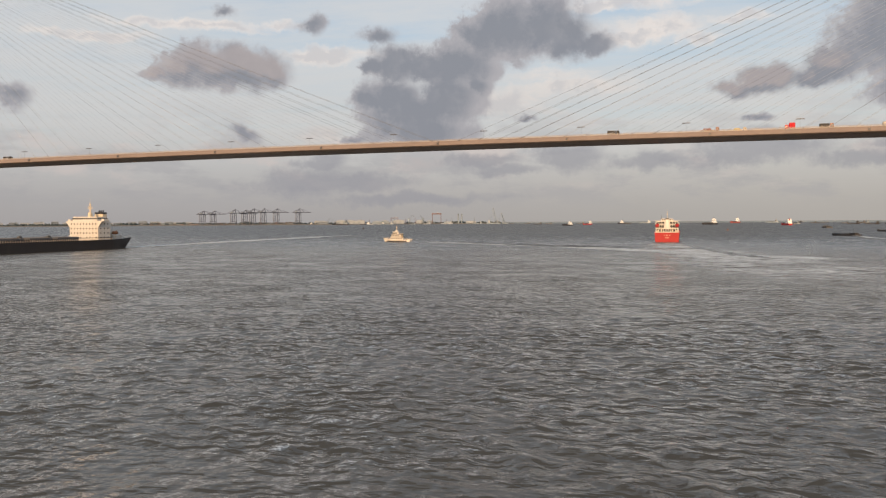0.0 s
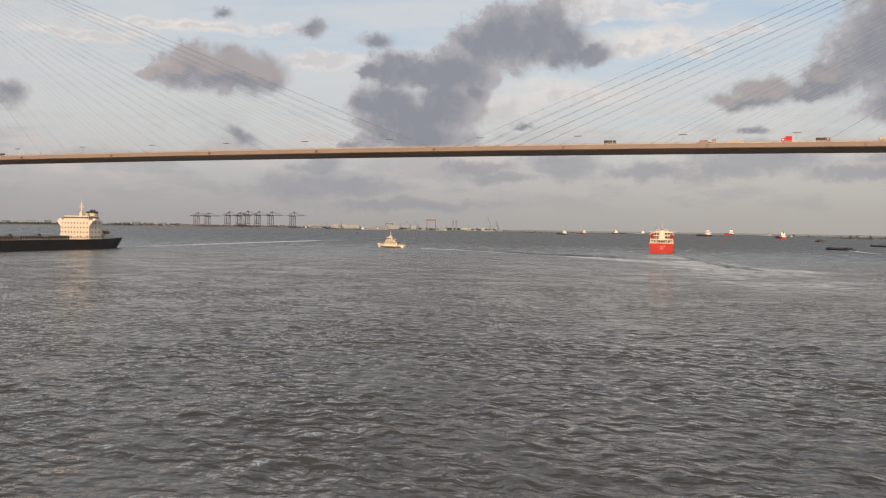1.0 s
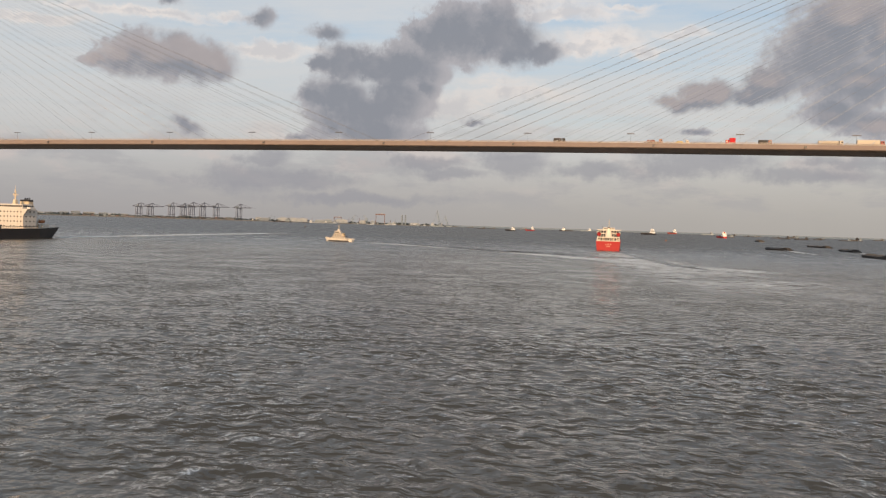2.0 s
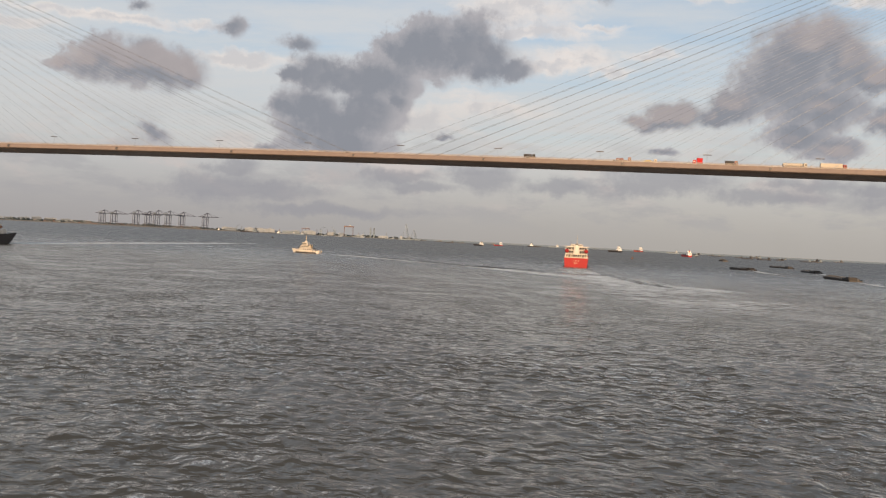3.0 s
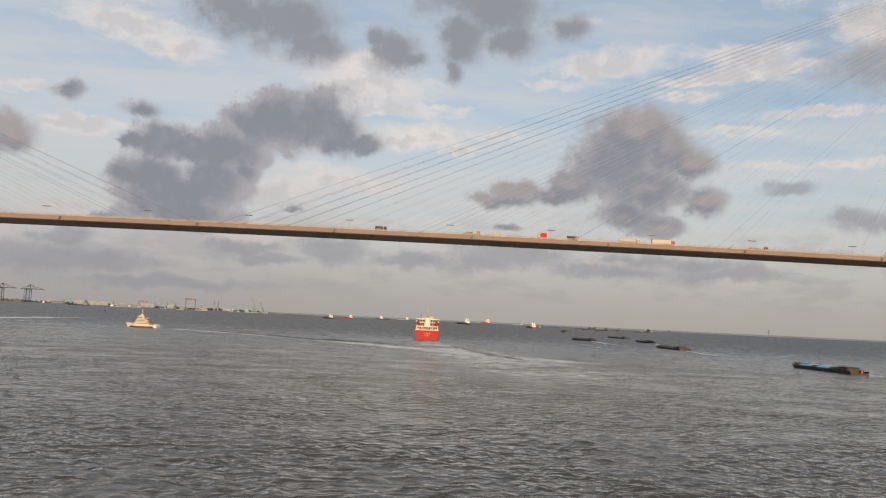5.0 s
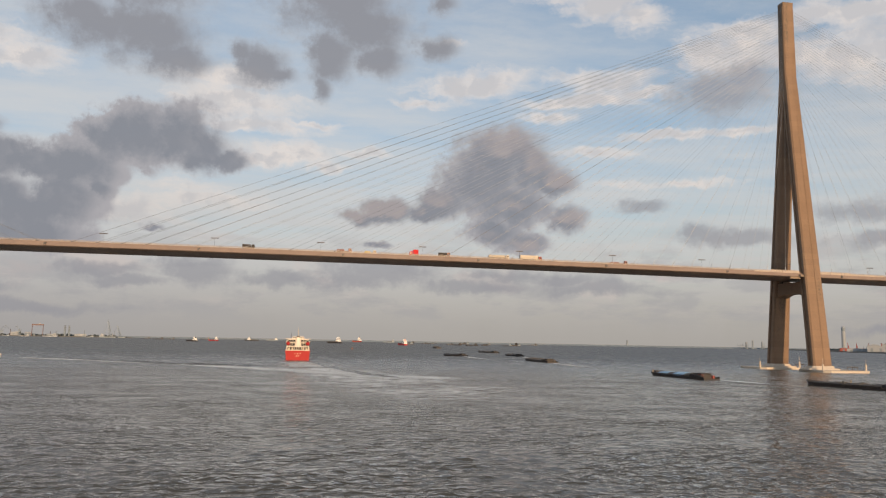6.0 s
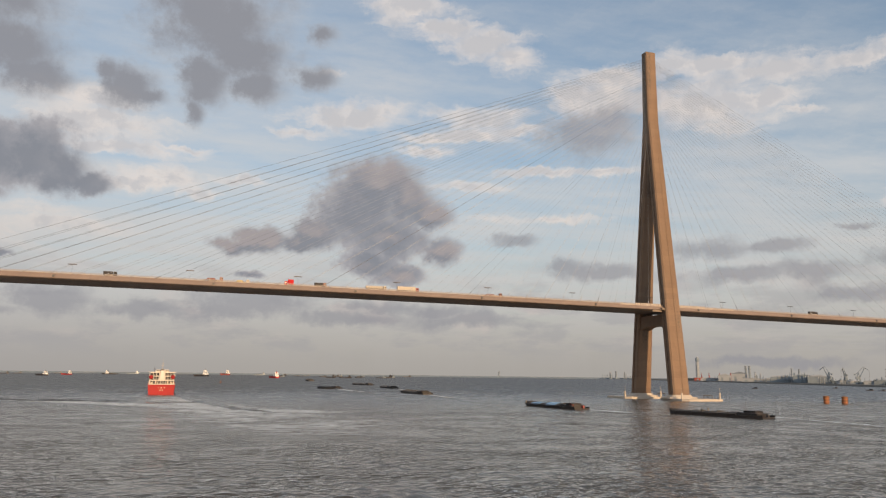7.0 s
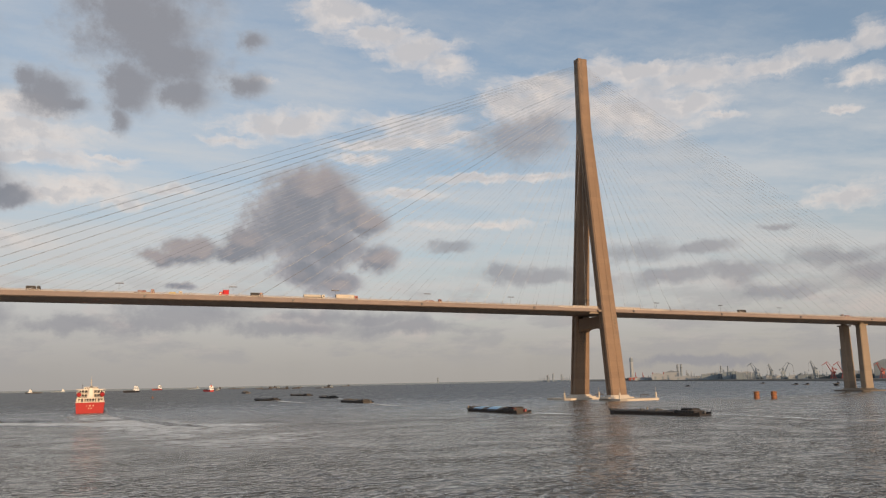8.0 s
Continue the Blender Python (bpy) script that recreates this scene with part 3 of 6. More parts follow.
def build_pylon(bridge, px):
    top, spread, base = 300.0, 26.5, 4.0
    slope = (spread - 4.0) / 207.0
    wide = lambda z: 15.2 - (z - base) * (15.2 - 10.2) / 232
    pylon = None
    g = Geo()
    zs = [214, 226, 238, 255, 270, 285, 297]
    g.loft([leg_ring(px, BY, z, wide(z) + 0.3 if z < 238 else wide(238) + 0.3 - (z - 238) * 0.012, (9.9 if z < 230 else 9.9 - (z - 230) * 0.032) - (0 if z > 215 else 1.0), 1.0, 0.5) for z in zs])
    g.loft([[(px + a, BY + b, z) for a, b in ((4.6, -3.4), (4.6, 3.4), (-4.6, 3.4), (-4.6, -3.4))] for z in (297.0, 300.0)])
    pylon = part("pylon", g, CONCRETE, bridge, "tall sunlit brown concrete pylon shaped like an upturned Y")
    for side in (-1, 1):
        g = Geo()
        rings = []
        for i in range(13):
            z = base + (236 - base) * i / 12
            rings.append(leg_ring(px, BY + side * (spread - slope * (z - base)), z, wide(z), 8.6 - 0.9 * i / 12))
        g.loft(rings)
        part("leg", g, CONCRETE, pylon)
        # pile cap with skirt, a low step and a dark waterline
        cx, cy = px + (8 if side < 0 else -3), BY + side * 31.0
        g = Geo()
        g.box(cx, cy, -2.0, 38, 36, 3.6, 1.0, 0, 4.0)
        g.box(px, BY + side * spread, 1.6, 26, 20, 1.2, 0.96, 0, 4.0)
        g.box(px, BY + side * spread, 2.8, 19, 12.5, 1.6, 0.9, 0, 2.0)
        part("pile_cap", g, CAP, pylon, "pale low concrete pile cap at the waterline")
        for dx in (-17.5, 17.5):
            g = Geo()
            g.tube((cx + dx, cy - 12, 1.5), (cx + dx, cy - 12, 6.2), 0.75, 0.65, 10)
            g.tube((cx + dx, cy - 12, 6.2), (cx + dx, cy - 12, 9.4), 0.12, 0.08, 6)
            g.tube((cx + dx, cy - 12, 9.4), (cx + dx, cy - 12, 9.9), 0.3, 0.25, 8)
            part("marker_post", g, CAP, pylon, "white marker post with a lamp")
        g = Geo()
        for dx in (12.0, 16.0, 20.0):
            g.tube((px + dx, cy - 10, 1.6), (px + dx, cy - 10, 4.2), 0.25)
        g.beam((px + 11.8, cy - 10, 4.2), (px + 20.2, cy - 10, 4.2), 0.5)
        g.beam((px + 20, cy - 10, 4.2), (px + 20, cy - 4, 4.2), 0.5)
        part("mooring_frame", g, STEEL, pylon, "dark steel mooring frame")
    # anchor boxes up the column and a drain pipe down each leg
    for way_x in (-1, 1):
        for i in range(34):
            o = new("anchor_box", ANCHOR)
            o.parent, o.location = pylon, (px + way_x * (wide(238) / 2 + 0.05 if i > 6 else wide(238) / 2 + 0.15), BY, 226 + 2.05 * i)
    for side in (-1, 1):
        g = Geo()
        a = Vector((px + 0.8, BY + side * (spread - slope * 0) - 4.45, base + 1.5))
        b = Vector((px + 0.8, BY + side * (spread - slope * 200) - 3.95, base + 200))
        g.tube(a, b, 0.09, 0.09, 6)
        part("drain_pipe", g, CONCRETE, pylon, "thin drain pipe down the leg")
    # cross beam with haunched ends under the deck
    g = Geo()
    rings = []
    half = spread - slope * (66 - base)
    for i in range(13):
        u = -1 + i / 6
        y = BY + u * (half - 1.0)
        hang = 59.5 - 3.6 * max(0.0, abs(u) - 0.45) / 0.55 * abs(u)
        rings.append([(px - 5.0, y, hang), (px + 5.0, y, hang), (px + 5.0, y, 68.4), (px - 5.0, y, 68.4)])
    g.loft(rings)
    part("cross_beam", g, CONCRETE, pylon, "haunched concrete cross beam under the deck")
    for y in (-12, 12):
        g = Geo()
        g.box(px, BY + y, 68.404, 3.0, 3.0, deck_bottom(px) - 68.41, 0.9)
        part("bearing", g, PIER, pylon)
    # pale screens along the edges of the deck beside the legs
    for y in (-18.9, 18.9):
        for i in range(46):
            x = px - 46 + 2.4 * i
            if abs(x - px) < 8.5:
                continue
            tall = 2.5 if abs(x - px) < 34 else 1.7
            o = new("screen_panel", SCREEN)
            o.parent, o.location, o.scale = pylon, (x, BY + y, deck_bottom(x) + DEPTH - 0.9), (1, 1, tall)
    # trough brackets at the edge of the deck
    g = Geo()
    g.box(px - 13, BY - 18.4, deck_bottom(px) - 0.6, 9.0, 2.6, 2.4, 0.8)
    g.box(px - 8.6, BY - 20.5, deck_bottom(px) + 1.0, 3.0, 3.0, 1.6, 0.9)
    part("wind_bearing", g, PIER, pylon, "brown bearing bracket beside the deck")
    return pylon


def build_cables(bridge, px, way_mid):
    for way_x, spacing in ((way_mid, lambda i: 20 + 15.6 * i), (-way_mid, lambda i: 20 + (16 * i if i < 20 else 320 + 12 * (i - 20)))):
        for i in range(34):
            x = px + way_x * spacing(i)
            z_top = 226 + 2.05 * i
            for side in (-1, 1):
                a = Vector((x, BY + side * 17.9, deck_bottom(x) + 3.9))
                b = Vector((px + way_x * 4.2, BY + side * 1.6, z_top))
                r = 0.055 + 0.028 * i / 33
                low = a.lerp(b, 4.2 / (b - a).length)
                g = Geo()
                g.tube(a, low, 0.26, 0.24, 6)
                sag = []
                for j in range(7):
                    u = j / 6
                    p = low.lerp(b, u)
                    p.z -= 0.0045 * (b - a).length * 4 * u * (1 - u) * 0.5
                    sag.append(p)
                q = (b - a).to_track_quat("Z", "Y")
                g.loft([[p + q @ Vector((r * math.cos(t), r * math.sin(t), 0)) for t in (0.3, 1.87, 3.44, 5.01)] for p in sag])
                part("stay_cable", g, CABLE_DARK if i >= 30 or i % 7 == 3 else CABLE, bridge)


def build_pier(bridge, px, pale=False):
    z = deck_bottom(px)
    pier = None
    for side in (-1, 1):
        g = Geo()
        g.box(px, BY + side * 9.6, 3.0, 11.0, 6.6, z - 5.6, 0.86, 0, 0.7)
        if pier is None:
            pier = part("pier", g, PIER, bridge, "pair of tapered concrete pier columns")
            cap = Geo()
            cap.box(px, BY, -2.0, 30, 42, 3.4, 1.0, 0, 5.0)
            cap.box(px, BY, 1.4, 24, 34, 1.7, 0.8, 0, 5.0)
            part("pile_cap", cap, WET, pier, "dark wet concrete pile cap")
        else:
            part("column", g, PIER, pier)
        g = Geo()
        g.box(px, BY + side * 9.6, z - 2.6, 11.5, 7.4, 1.2, 1.04)
        g.box(px, BY + side * 9.6, z - 1.4, 4.0, 4.0, 1.39, 1.0)
        part("pier_head", g, PIER, pier)
    return pier


bridge = thing("cable_stayed_bridge", "long cable-stayed road bridge with brown concrete pylons and a pale deck", "bridge")
build_girder(bridge)
for px, way_mid in ((PX, -1), (PX - SPAN, 1)):
    build_pylon(bridge, px)
    build_cables(bridge, px, way_mid)
for dx in (300, 400, 500, 600, 700):
    build_pier(bridge, PX + dx + 11)
    build_pier(bridge, PX - SPAN - dx)
for i in range(-13, 8):
    x = 78 + 73.0 * i
    z = deck_bottom(x) + DEPTH
    g = Geo()
    g.tube((x, BY - 1.8, z), (x, BY - 1.8, z + 8.4), 0.07, 0.05, 5)
    g.box(x, BY - 1.8, z + 8.2, 5.6, 1.2, 0.45, 0.9)
    part("lamp_post", g, STEEL, bridge, "thin pole with a dark double lamp head")

for i in range(-9, 9):
    x = 20 + 96.0 * i
    z = deck_bottom(x)
    g = Geo()
    g.box(x, BY - 19.9, z + 1.6, 1.4, 0.9, 1.6, 0.8)
    g.beam((x + 1.0, BY - 19.6, z + 3.2), (x - 0.6, BY - 19.9, z + 1.6), 0.3)
    part("navigation_lamp", g, STEEL, bridge, "dark lamp box on the deck edge")

# ---------------------------------------------------------------- vehicles on the deck
def wheel_mesh(r, w):
    g = Geo()
    n = 12
    g.loft([[(r * k * math.cos(2 * math.pi * j / n), y, r * k * math.sin(2 * math.pi * j / n)) for j in range(n)] for y, k in ((-w / 2, 0.88), (-w / 2 + 0.05, 1.0), (w / 2 - 0.05, 1.0), (w / 2, 0.88))])
    return g.mesh("wheel", RUBBER)


WHEEL = wheel_mesh(0.52, 0.34)


def lorry(x, y, way_x, length, load, cab_paint, load_h, label, kind="box"):
    m = Matrix.Translation((x, BY + y, deck_bottom(x) + DEPTH + 0.10)) @ Matrix.Rotation(0 if way_x > 0 else math.pi, 4, "Z")
    t = thing("lorry", label, "lorry", m, "lorries on the bridge")
    h = length / 2
    g = Geo()
    g.box(0, 0, 0.75, length - 0.4, 1.1, 0.3)
    chassis = part("chassis", g, STEEL, t)
    g = Geo()
    cab_h = 2.75
    prof = [(h - 2.2, 0.6), (h, 0.6), (h, 1.75), (h - 0.25, 0.6 + cab_h - 0.15), (h - 0.6, 0.6 + cab_h), (h - 2.2, 0.6 + cab_h)]
    g.loft([[(px, yy, pz) for px, pz in prof] for yy in (-1.2, 1.2)])
    cab = part("cab", g, cab_paint, t)
    g = Geo()
    g.loft([[(h + 0.01 - 0.0 * i, yy, 1.85), (h + 0.02, yy, 1.9), (h - 0.18, yy, 3.0), (h - 0.22, yy, 2.95)] for i, yy in enumerate((-1.05, 1.05))])
    part("windscreen", g, GLASS, cab)
    for s in (-1, 1):
        g = Geo()
        g.box(h - 0.9, s * 1.205, 1.9, 1.0, 0.03, 0.85)
        part("side_window", g, GLASS, cab)
    g = Geo()
    if kind == "box":
        g.box(-1.2, 0, 1.05, length - 2.9, 2.5, load_h, 1.0, 0, 0.08)
    elif kind == "tank":
        n = 14
        g.loft([[(px, 1.15 * k * math.cos(2 * math.pi * j / n), 2.25 + 1.15 * k * math.sin(2 * math.pi * j / n)) for j in range(n)]
                for px, k in ((-h + 0.3, 0.5), (-h + 0.6, 1.0), (h - 2.9, 1.0), (h - 2.6, 0.5))])
    else:
        g.box(-1.2, 0, 1.05, length - 2.9, 2.5, 0.5)
        g.box(-length * 0.12, 0, 1.55, length * 0.45, 2.1, load_h - 0.5, 0.85)
    part({"box": "cargo_box", "tank": "tank", "flat": "loaded_bed"}[kind], g, load, t)
    for px in (h - 1.2, -h + 1.0, -h + 2.3):
        for s in (-1, 1):
            w = new("wheel", WHEEL)
            w.parent, w.location = t, (px, s * 1.05, 0.52)
    return t


PALE = paint("pale_container", (0.46, 0.42, 0.36), 0.6, vary=0.1)
MAROON = paint("maroon_paint", (0.16, 0.05, 0.045), 0.5, vary=0.1)
BRIGHT = paint("signal_red_paint", (0.42, 0.003, 0.010), 0.75, vary=0.08)
YELLOW = paint("yellow_paint", (0.40, 0.31, 0.10), 0.5, vary=0.1)
lorry(-44, -14, 1, 8.5, DARK_COVER, DARK_COVER, 2.3, "dark grey covered lorry on the bridge deck")
lorry(20, -14, 1, 12.5, MAROON, MAROON, 1.6, "maroon flatbed lorry with a dark load", "flat")
lorry(39, -8, 1, 10, YELLOW, PALE, 1.7, "pale yellow lorry with a low load", "flat")
lorry(70.5, -12.5, -1, 6.6, BRIGHT, BRIGHT, 3.6, "short bright red box lorry")
lorry(92, -14, 1, 8.5, DARK_COVER, MAROON, 2.2, "dark brown covered lorry")
lorry(132, -14, 1, 15.5, PALE, PALE, 2.4, "cream tank lorry with a long rounded tank", "tank")
lorry(156, -14, 1, 16.5, PALE, PORT_RED, 2.9, "long cream box lorry with a red cab")
lorry(224, -10, 1, 16.0, MAROON, MAROON, 1.4, "long maroon flatbed lorry", "flat")
lorry(529, -14, 1, 9.0, DARK_COVER, DARK_COVER, 2.5, "dark covered lorry on the side span")
lorry(668, -10, -1, 13.0, MAROON, MAROON, 1.6, "maroon flatbed lorry with sides", "flat")
lorry(-588, -12, -1, 9.0, DARK_COVER, DARK_COVER, 2.3, "dark covered lorry near the far pylon")


# ---------------------------------------------------------------- ships
def hull_mesh(L, B, H, flare=1.0, bow=0.16, sheer=1.0, transom=0.9, draught=1.0, rake=0.05, counter=0.0):
    """A hull along x with the bow at +L/2, its waterline at z = 0."""
    g, rings = Geo(), []
    for i in range(17):
        u = i / 16
        x = -L / 2 + u * L
        k = 1.0 if u < 1 - bow else max(0.02, math.cos((u - 1 + bow) / bow * math.pi / 2) ** 0.7)
        if u < 0.12:
            k *= transom + (1 - transom) * u / 0.12
        top = H + sheer * max(0.0, (u - 0.7) / 0.3) ** 2 + 0.35 * sheer * max(0.0, (0.15 - u) / 0.15) ** 2
        d = B / 2 * k
        w = d * (0.92 if u < 1 - bow else 0.92 - 0.35 * (u - 1 + bow) / bow)
        dx = rake * L * max(0.0, (u - 0.85) / 0.15) * 1.0
        xk = x + counter * L * max(0.0, (0.1 - u) / 0.1)
        xm = x + dx * 0.6 + 0.35 * (xk - x)
        rings.append([(xk, -w * 0.8, -draught), (xk, -w, 0.0), (xm, -(w + d) / 2, top * 0.55), (x + dx, -d, top), (x + dx, -d + min(0.25, d * 0.4), top),
                      (x + dx, -d + min(0.25, d * 0.4), top - 0.9), (x + dx, d - min(0.25, d * 0.4), top - 0.9), (x + dx, d - min(0.25, d * 0.4), top), (x + dx, d, top),
                      (xm, (w + d) / 2, top * 0.55), (xk, w, 0.0), (xk, w * 0.8, -draught)])
    return g.loft(rings)


def windows_on(parent, rows, mesh_size, material=None):
    """Small recessed-looking panes; rows give (x, y, z, facing) with facing x or y."""
    sx, sz = mesh_size
    cache = {}
    for x, y, z, face in rows:
        if face not in cache:
            g = Geo()
            g.box(0, 0, -sz / 2, *((0.12, sx, sz) if face == "x" else (sx, 0.12, sz)))
            cache[face] = g.mesh("window", material or GLASS)
        w = new("window", cache[face])
        w.parent, w.location = parent, (x, y, z)


TYRE = Geo().loft([[(r * math.cos(2 * math.pi * j / 10), yy, r * math.sin(2 * math.pi * j / 10)) for j in range(10)] for yy, r in ((-0.13, 0.2), (-0.13, 0.36), (0.0, 0.46), (0.13, 0.36), (0.13, 0.2))]).mesh("tyre_fender", RUBBER)


def tyres(parent, places):
    for p in places:
        o = new("tyre_fender", TYRE)
        o.parent, o.location = parent, p


def rail(g, pts, h=1.1, r=0.05, gap=3.0):
    for a, b in zip(pts, pts[1:]):
        a, b = Vector(a), Vector(b)
        n = max(1, int((b - a).length / gap))
        for k in (0.5, 1.0):
            g.tube(a + Vector((0, 0, h * k)), b + Vector((0, 0, h * k)), r, r, 4)
        for i in range(n + 1):
            p = a.lerp(b, i / n)
            g.tube(p, p + Vector((0, 0, h)), r, r, 4)


def lattice_mast(g, x, y, z0, h, w):
    g.tube((x, y, z0), (x, y, z0 + h), w, w * 0.5, 6)
    for k in (0.55, 0.72, 0.85):
        g.beam((x, y - h * 0.22 * (1.2 - k), z0 + h * k), (x, y + h * 0.22 * (1.2 - k), z0 + h * k), w * 0.5)
    g.beam((x - h * 0.06, y, z0 + h * 0.7), (x + h * 0.14, y, z0 + h * 0.72), w * 0.8)
    g.tube((x, y, z0 + h), (x, y, z0 + h * 1.25), w * 0.2, w * 0.12, 4)


def bulk_carrier():
    t = thing("bulk_carrier", "black-hulled bulk carrier with a tall cream deckhouse at the stern", "ship", heading(-391, 371, -391.5, 272))
    L, B, H = 170, 27, 6.6
    hull = part("hull", hull_mesh(L, B, H, sheer=3.0, transom=0.75, draught=2.0, counter=0.032), BLACK, t, "black painted steel hull with rust streaks")
    stay = Geo().box(0, 0, 0, 0.18, 0.5, 1.1, 0.7).mesh("bulwark_stay", RAIL)
    for s in (-1, 1):
        for i in range(76):
            o = new("bulwark_stay", stay)
            o.parent, o.location = hull, (-62 + i * 1.8, s * 13.1, H)
        part("bulwark_rail", Geo().beam((-62, s * 13.1, H + 1.5), (74, s * 13.1, H + 1.5), 0.22), BLACK, hull)
    rib = Geo().box(0, 0, 0, 0.4, 15.5, 0.25).mesh("rib", STEEL)
    for i in range(5):
        x = -28 + i * 22.5
        g = Geo()
        g.box(x, 0, H - 0.9, 17.5, 15.5, 2.3)
        hatch = part("hatch_coaming", g, BLACK, t)
        g = Geo()
        g.box(x, 0, H + 1.404, 18.2, 16.4, 0.9, 0.97)
        part("hatch_cover", g, STEEL, hatch, "dark ribbed hatch cover")
        for k in range(6):
            o = new("rib", rib)
            o.parent, o.location = hatch, (x - 7.5 + k * 3.0, 0, H + 2.25)
    for x in (-17, 5.5, 28):
        g = Geo()
        g.box(x, 2, H - 0.9, 2.5, 2.2, 4.4, 0.9)
        g.box(x, -3, H - 0.9, 1.8, 3.2, 3.6, 0.8)
        g.beam((x, 2, H + 3.6), (x + 3.2, 6, H + 4.0), 0.5)
        part("deck_winch", g, STEEL, t)
    for x in (12, 40):
        g = Geo()
        g.tube((x, -9, H - 0.9), (x, -9, H + 7.0), 0.3, 0.2, 8)
        g.box(x, -9, H + 6.9, 0.9, 0.9, 0.5)
        part("vent_post", g, HOUSE, t)
    # deckhouse: storeys stepped at the rear
    x0, x1 = -61.5, -50.0
    g = Geo()
    g.box((x0 + x1) / 2, 0, H - 0.9, x1 - x0, 24.0, 13.6, 1.0, 0, 0.15)
    house = part("deckhouse", g, HOUSE, t, "cream white four-storey deckhouse with small square windows")
    g = Geo()
    g.box(-56.0, 0, H + 12.704, 10.0, 21.0, 3.2, 0.98, 0, 0.3)
    g.box(-54.5, 0, H + 12.704, 5.0, 31.0, 0.3)
    for s in (-1, 1):
        g.box(-54.5, s * 14.2, H + 13.006, 4.6, 2.2, 1.1)
        g.loft([[(xx, s * 12.0, H + 8.6), (xx, s * 15.3, H + 12.7), (xx, s * 12.0, H + 12.7)] for xx in (-50.9, -50.1)])
    part("wheelhouse", g, HOUSE, house, "cream wheelhouse with outstretched bridge wings")
    windows_on(house, [(x1 + 0.02, -10.4 + 2.6 * k, H + 1.6 + 3.1 * r, "x") for r in range(4) for k in range(9) if not (r == 0 and k % 3 == 1)], (0.8, 0.95))
    windows_on(house, [(x0 + 2.0 + 3.4 * k, s * 12.02, H + 1.6 + 3.1 * r, "y") for r in range(4) for k in range(3) for s in (-1, 1)], (0.8, 0.95))
    windows_on(house, [(-51.06, -9.6 + 1.6 * k, H + 14.6, "x") for k in range(13)], (1.25, 1.15))
    windows_on(house, [(-60.0 + 1.9 * k, s * 10.42, H + 14.6, "y") for k in range(5) for s in (-1, 1)], (1.3, 1.1))
    g = Geo()
    g.box(-65.8, 0, H - 0.9, 8.4, 12.0, 13.6, 0.96, 0, 0.3)
    part("engine_casing", g, HOUSE, t, "warm white engine casing behind the deckhouse")
    g = Geo()
    g.box(-66.5, 0, H + 12.704, 6.0, 8.0, 5.2, 0.86, 0, 0.8)
    funnel = part("funnel", g, CREAM, t, "cream funnel with a dark cap")
    g = Geo()
    g.box(-66.5, 0, H + 17.91, 5.6, 7.2, 1.2, 0.95, 0, 0.8)
    for y in (-1.6, 0, 1.6):
        g.tube((-66.5, y, H + 19.0), (-67.4, y, H + 20.3), 0.45, 0.45, 8)
    part("funnel_cap", g, BLACK, funnel)
    g = Geo()
    lattice_mast(g, -56.5, 0, H + 15.8, 10.0, 0.55)
    g.box(-56.5, 0, H + 15.7, 2.4, 2.4, 3.2, 0.7)
    g.beam((-56.4, -2.0, H + 22.0), (-56.4, 2.6, H + 22.0), 0.35)
    part("radar_mast", g, CREAM, t, "cream radar mast with crossbars")
    for s in (-1, 1):
        g = Geo()
        n = 10
        for_ring = [(-71.5, 0.3), (-70.7, 0.75), (-69.0, 0.95), (-67.2, 0.95), (-66.2, 0.65), (-65.8, 0.25)]
        g.loft([[(px, s * 10.2 + 1.25 * k * math.cos(2 * math.pi * j / n), H + 4.6 + 1.25 * k * math.sin(2 * math.pi * j / n)) for j in range(n)] for px, k in for_ring])
        boat = part("lifeboat", g, RUST, t, "dull orange enclosed lifeboat on davits")
        for px in (-70.6, -66.6):
            g = Geo()
            g.beam((px, s * 8.2, H - 0.9), (px, s * 9.2, H + 6.0), 0.35)
            g.beam((px, s * 9.2, H + 6.0), (px, s * 10.6, H + 6.2), 0.35)
            part("davit", g, CREAM, boat)
    g = Geo()
    g.box(-74.6, 0, H - 0.9, 9, 14, 4.0)
    part("stern_house", g, HOUSE, t)
    g = Geo()
    rail(g, [(-66, -13, H + 0.6), (-83, -10.6, H + 0.6), (-84.6, 0, H + 0.6), (-83, 10.6, H + 0.6), (-66, 13, H + 0.6)], 1.3, 0.08)
    for s in (-1, 1):
        rail(g, [(-50, s * 13, H - 0.2), (-50, s * 11, H - 0.2)], 3.2, 0.1, 1.0)
    part("railing", g, HOUSE, t)
    return t


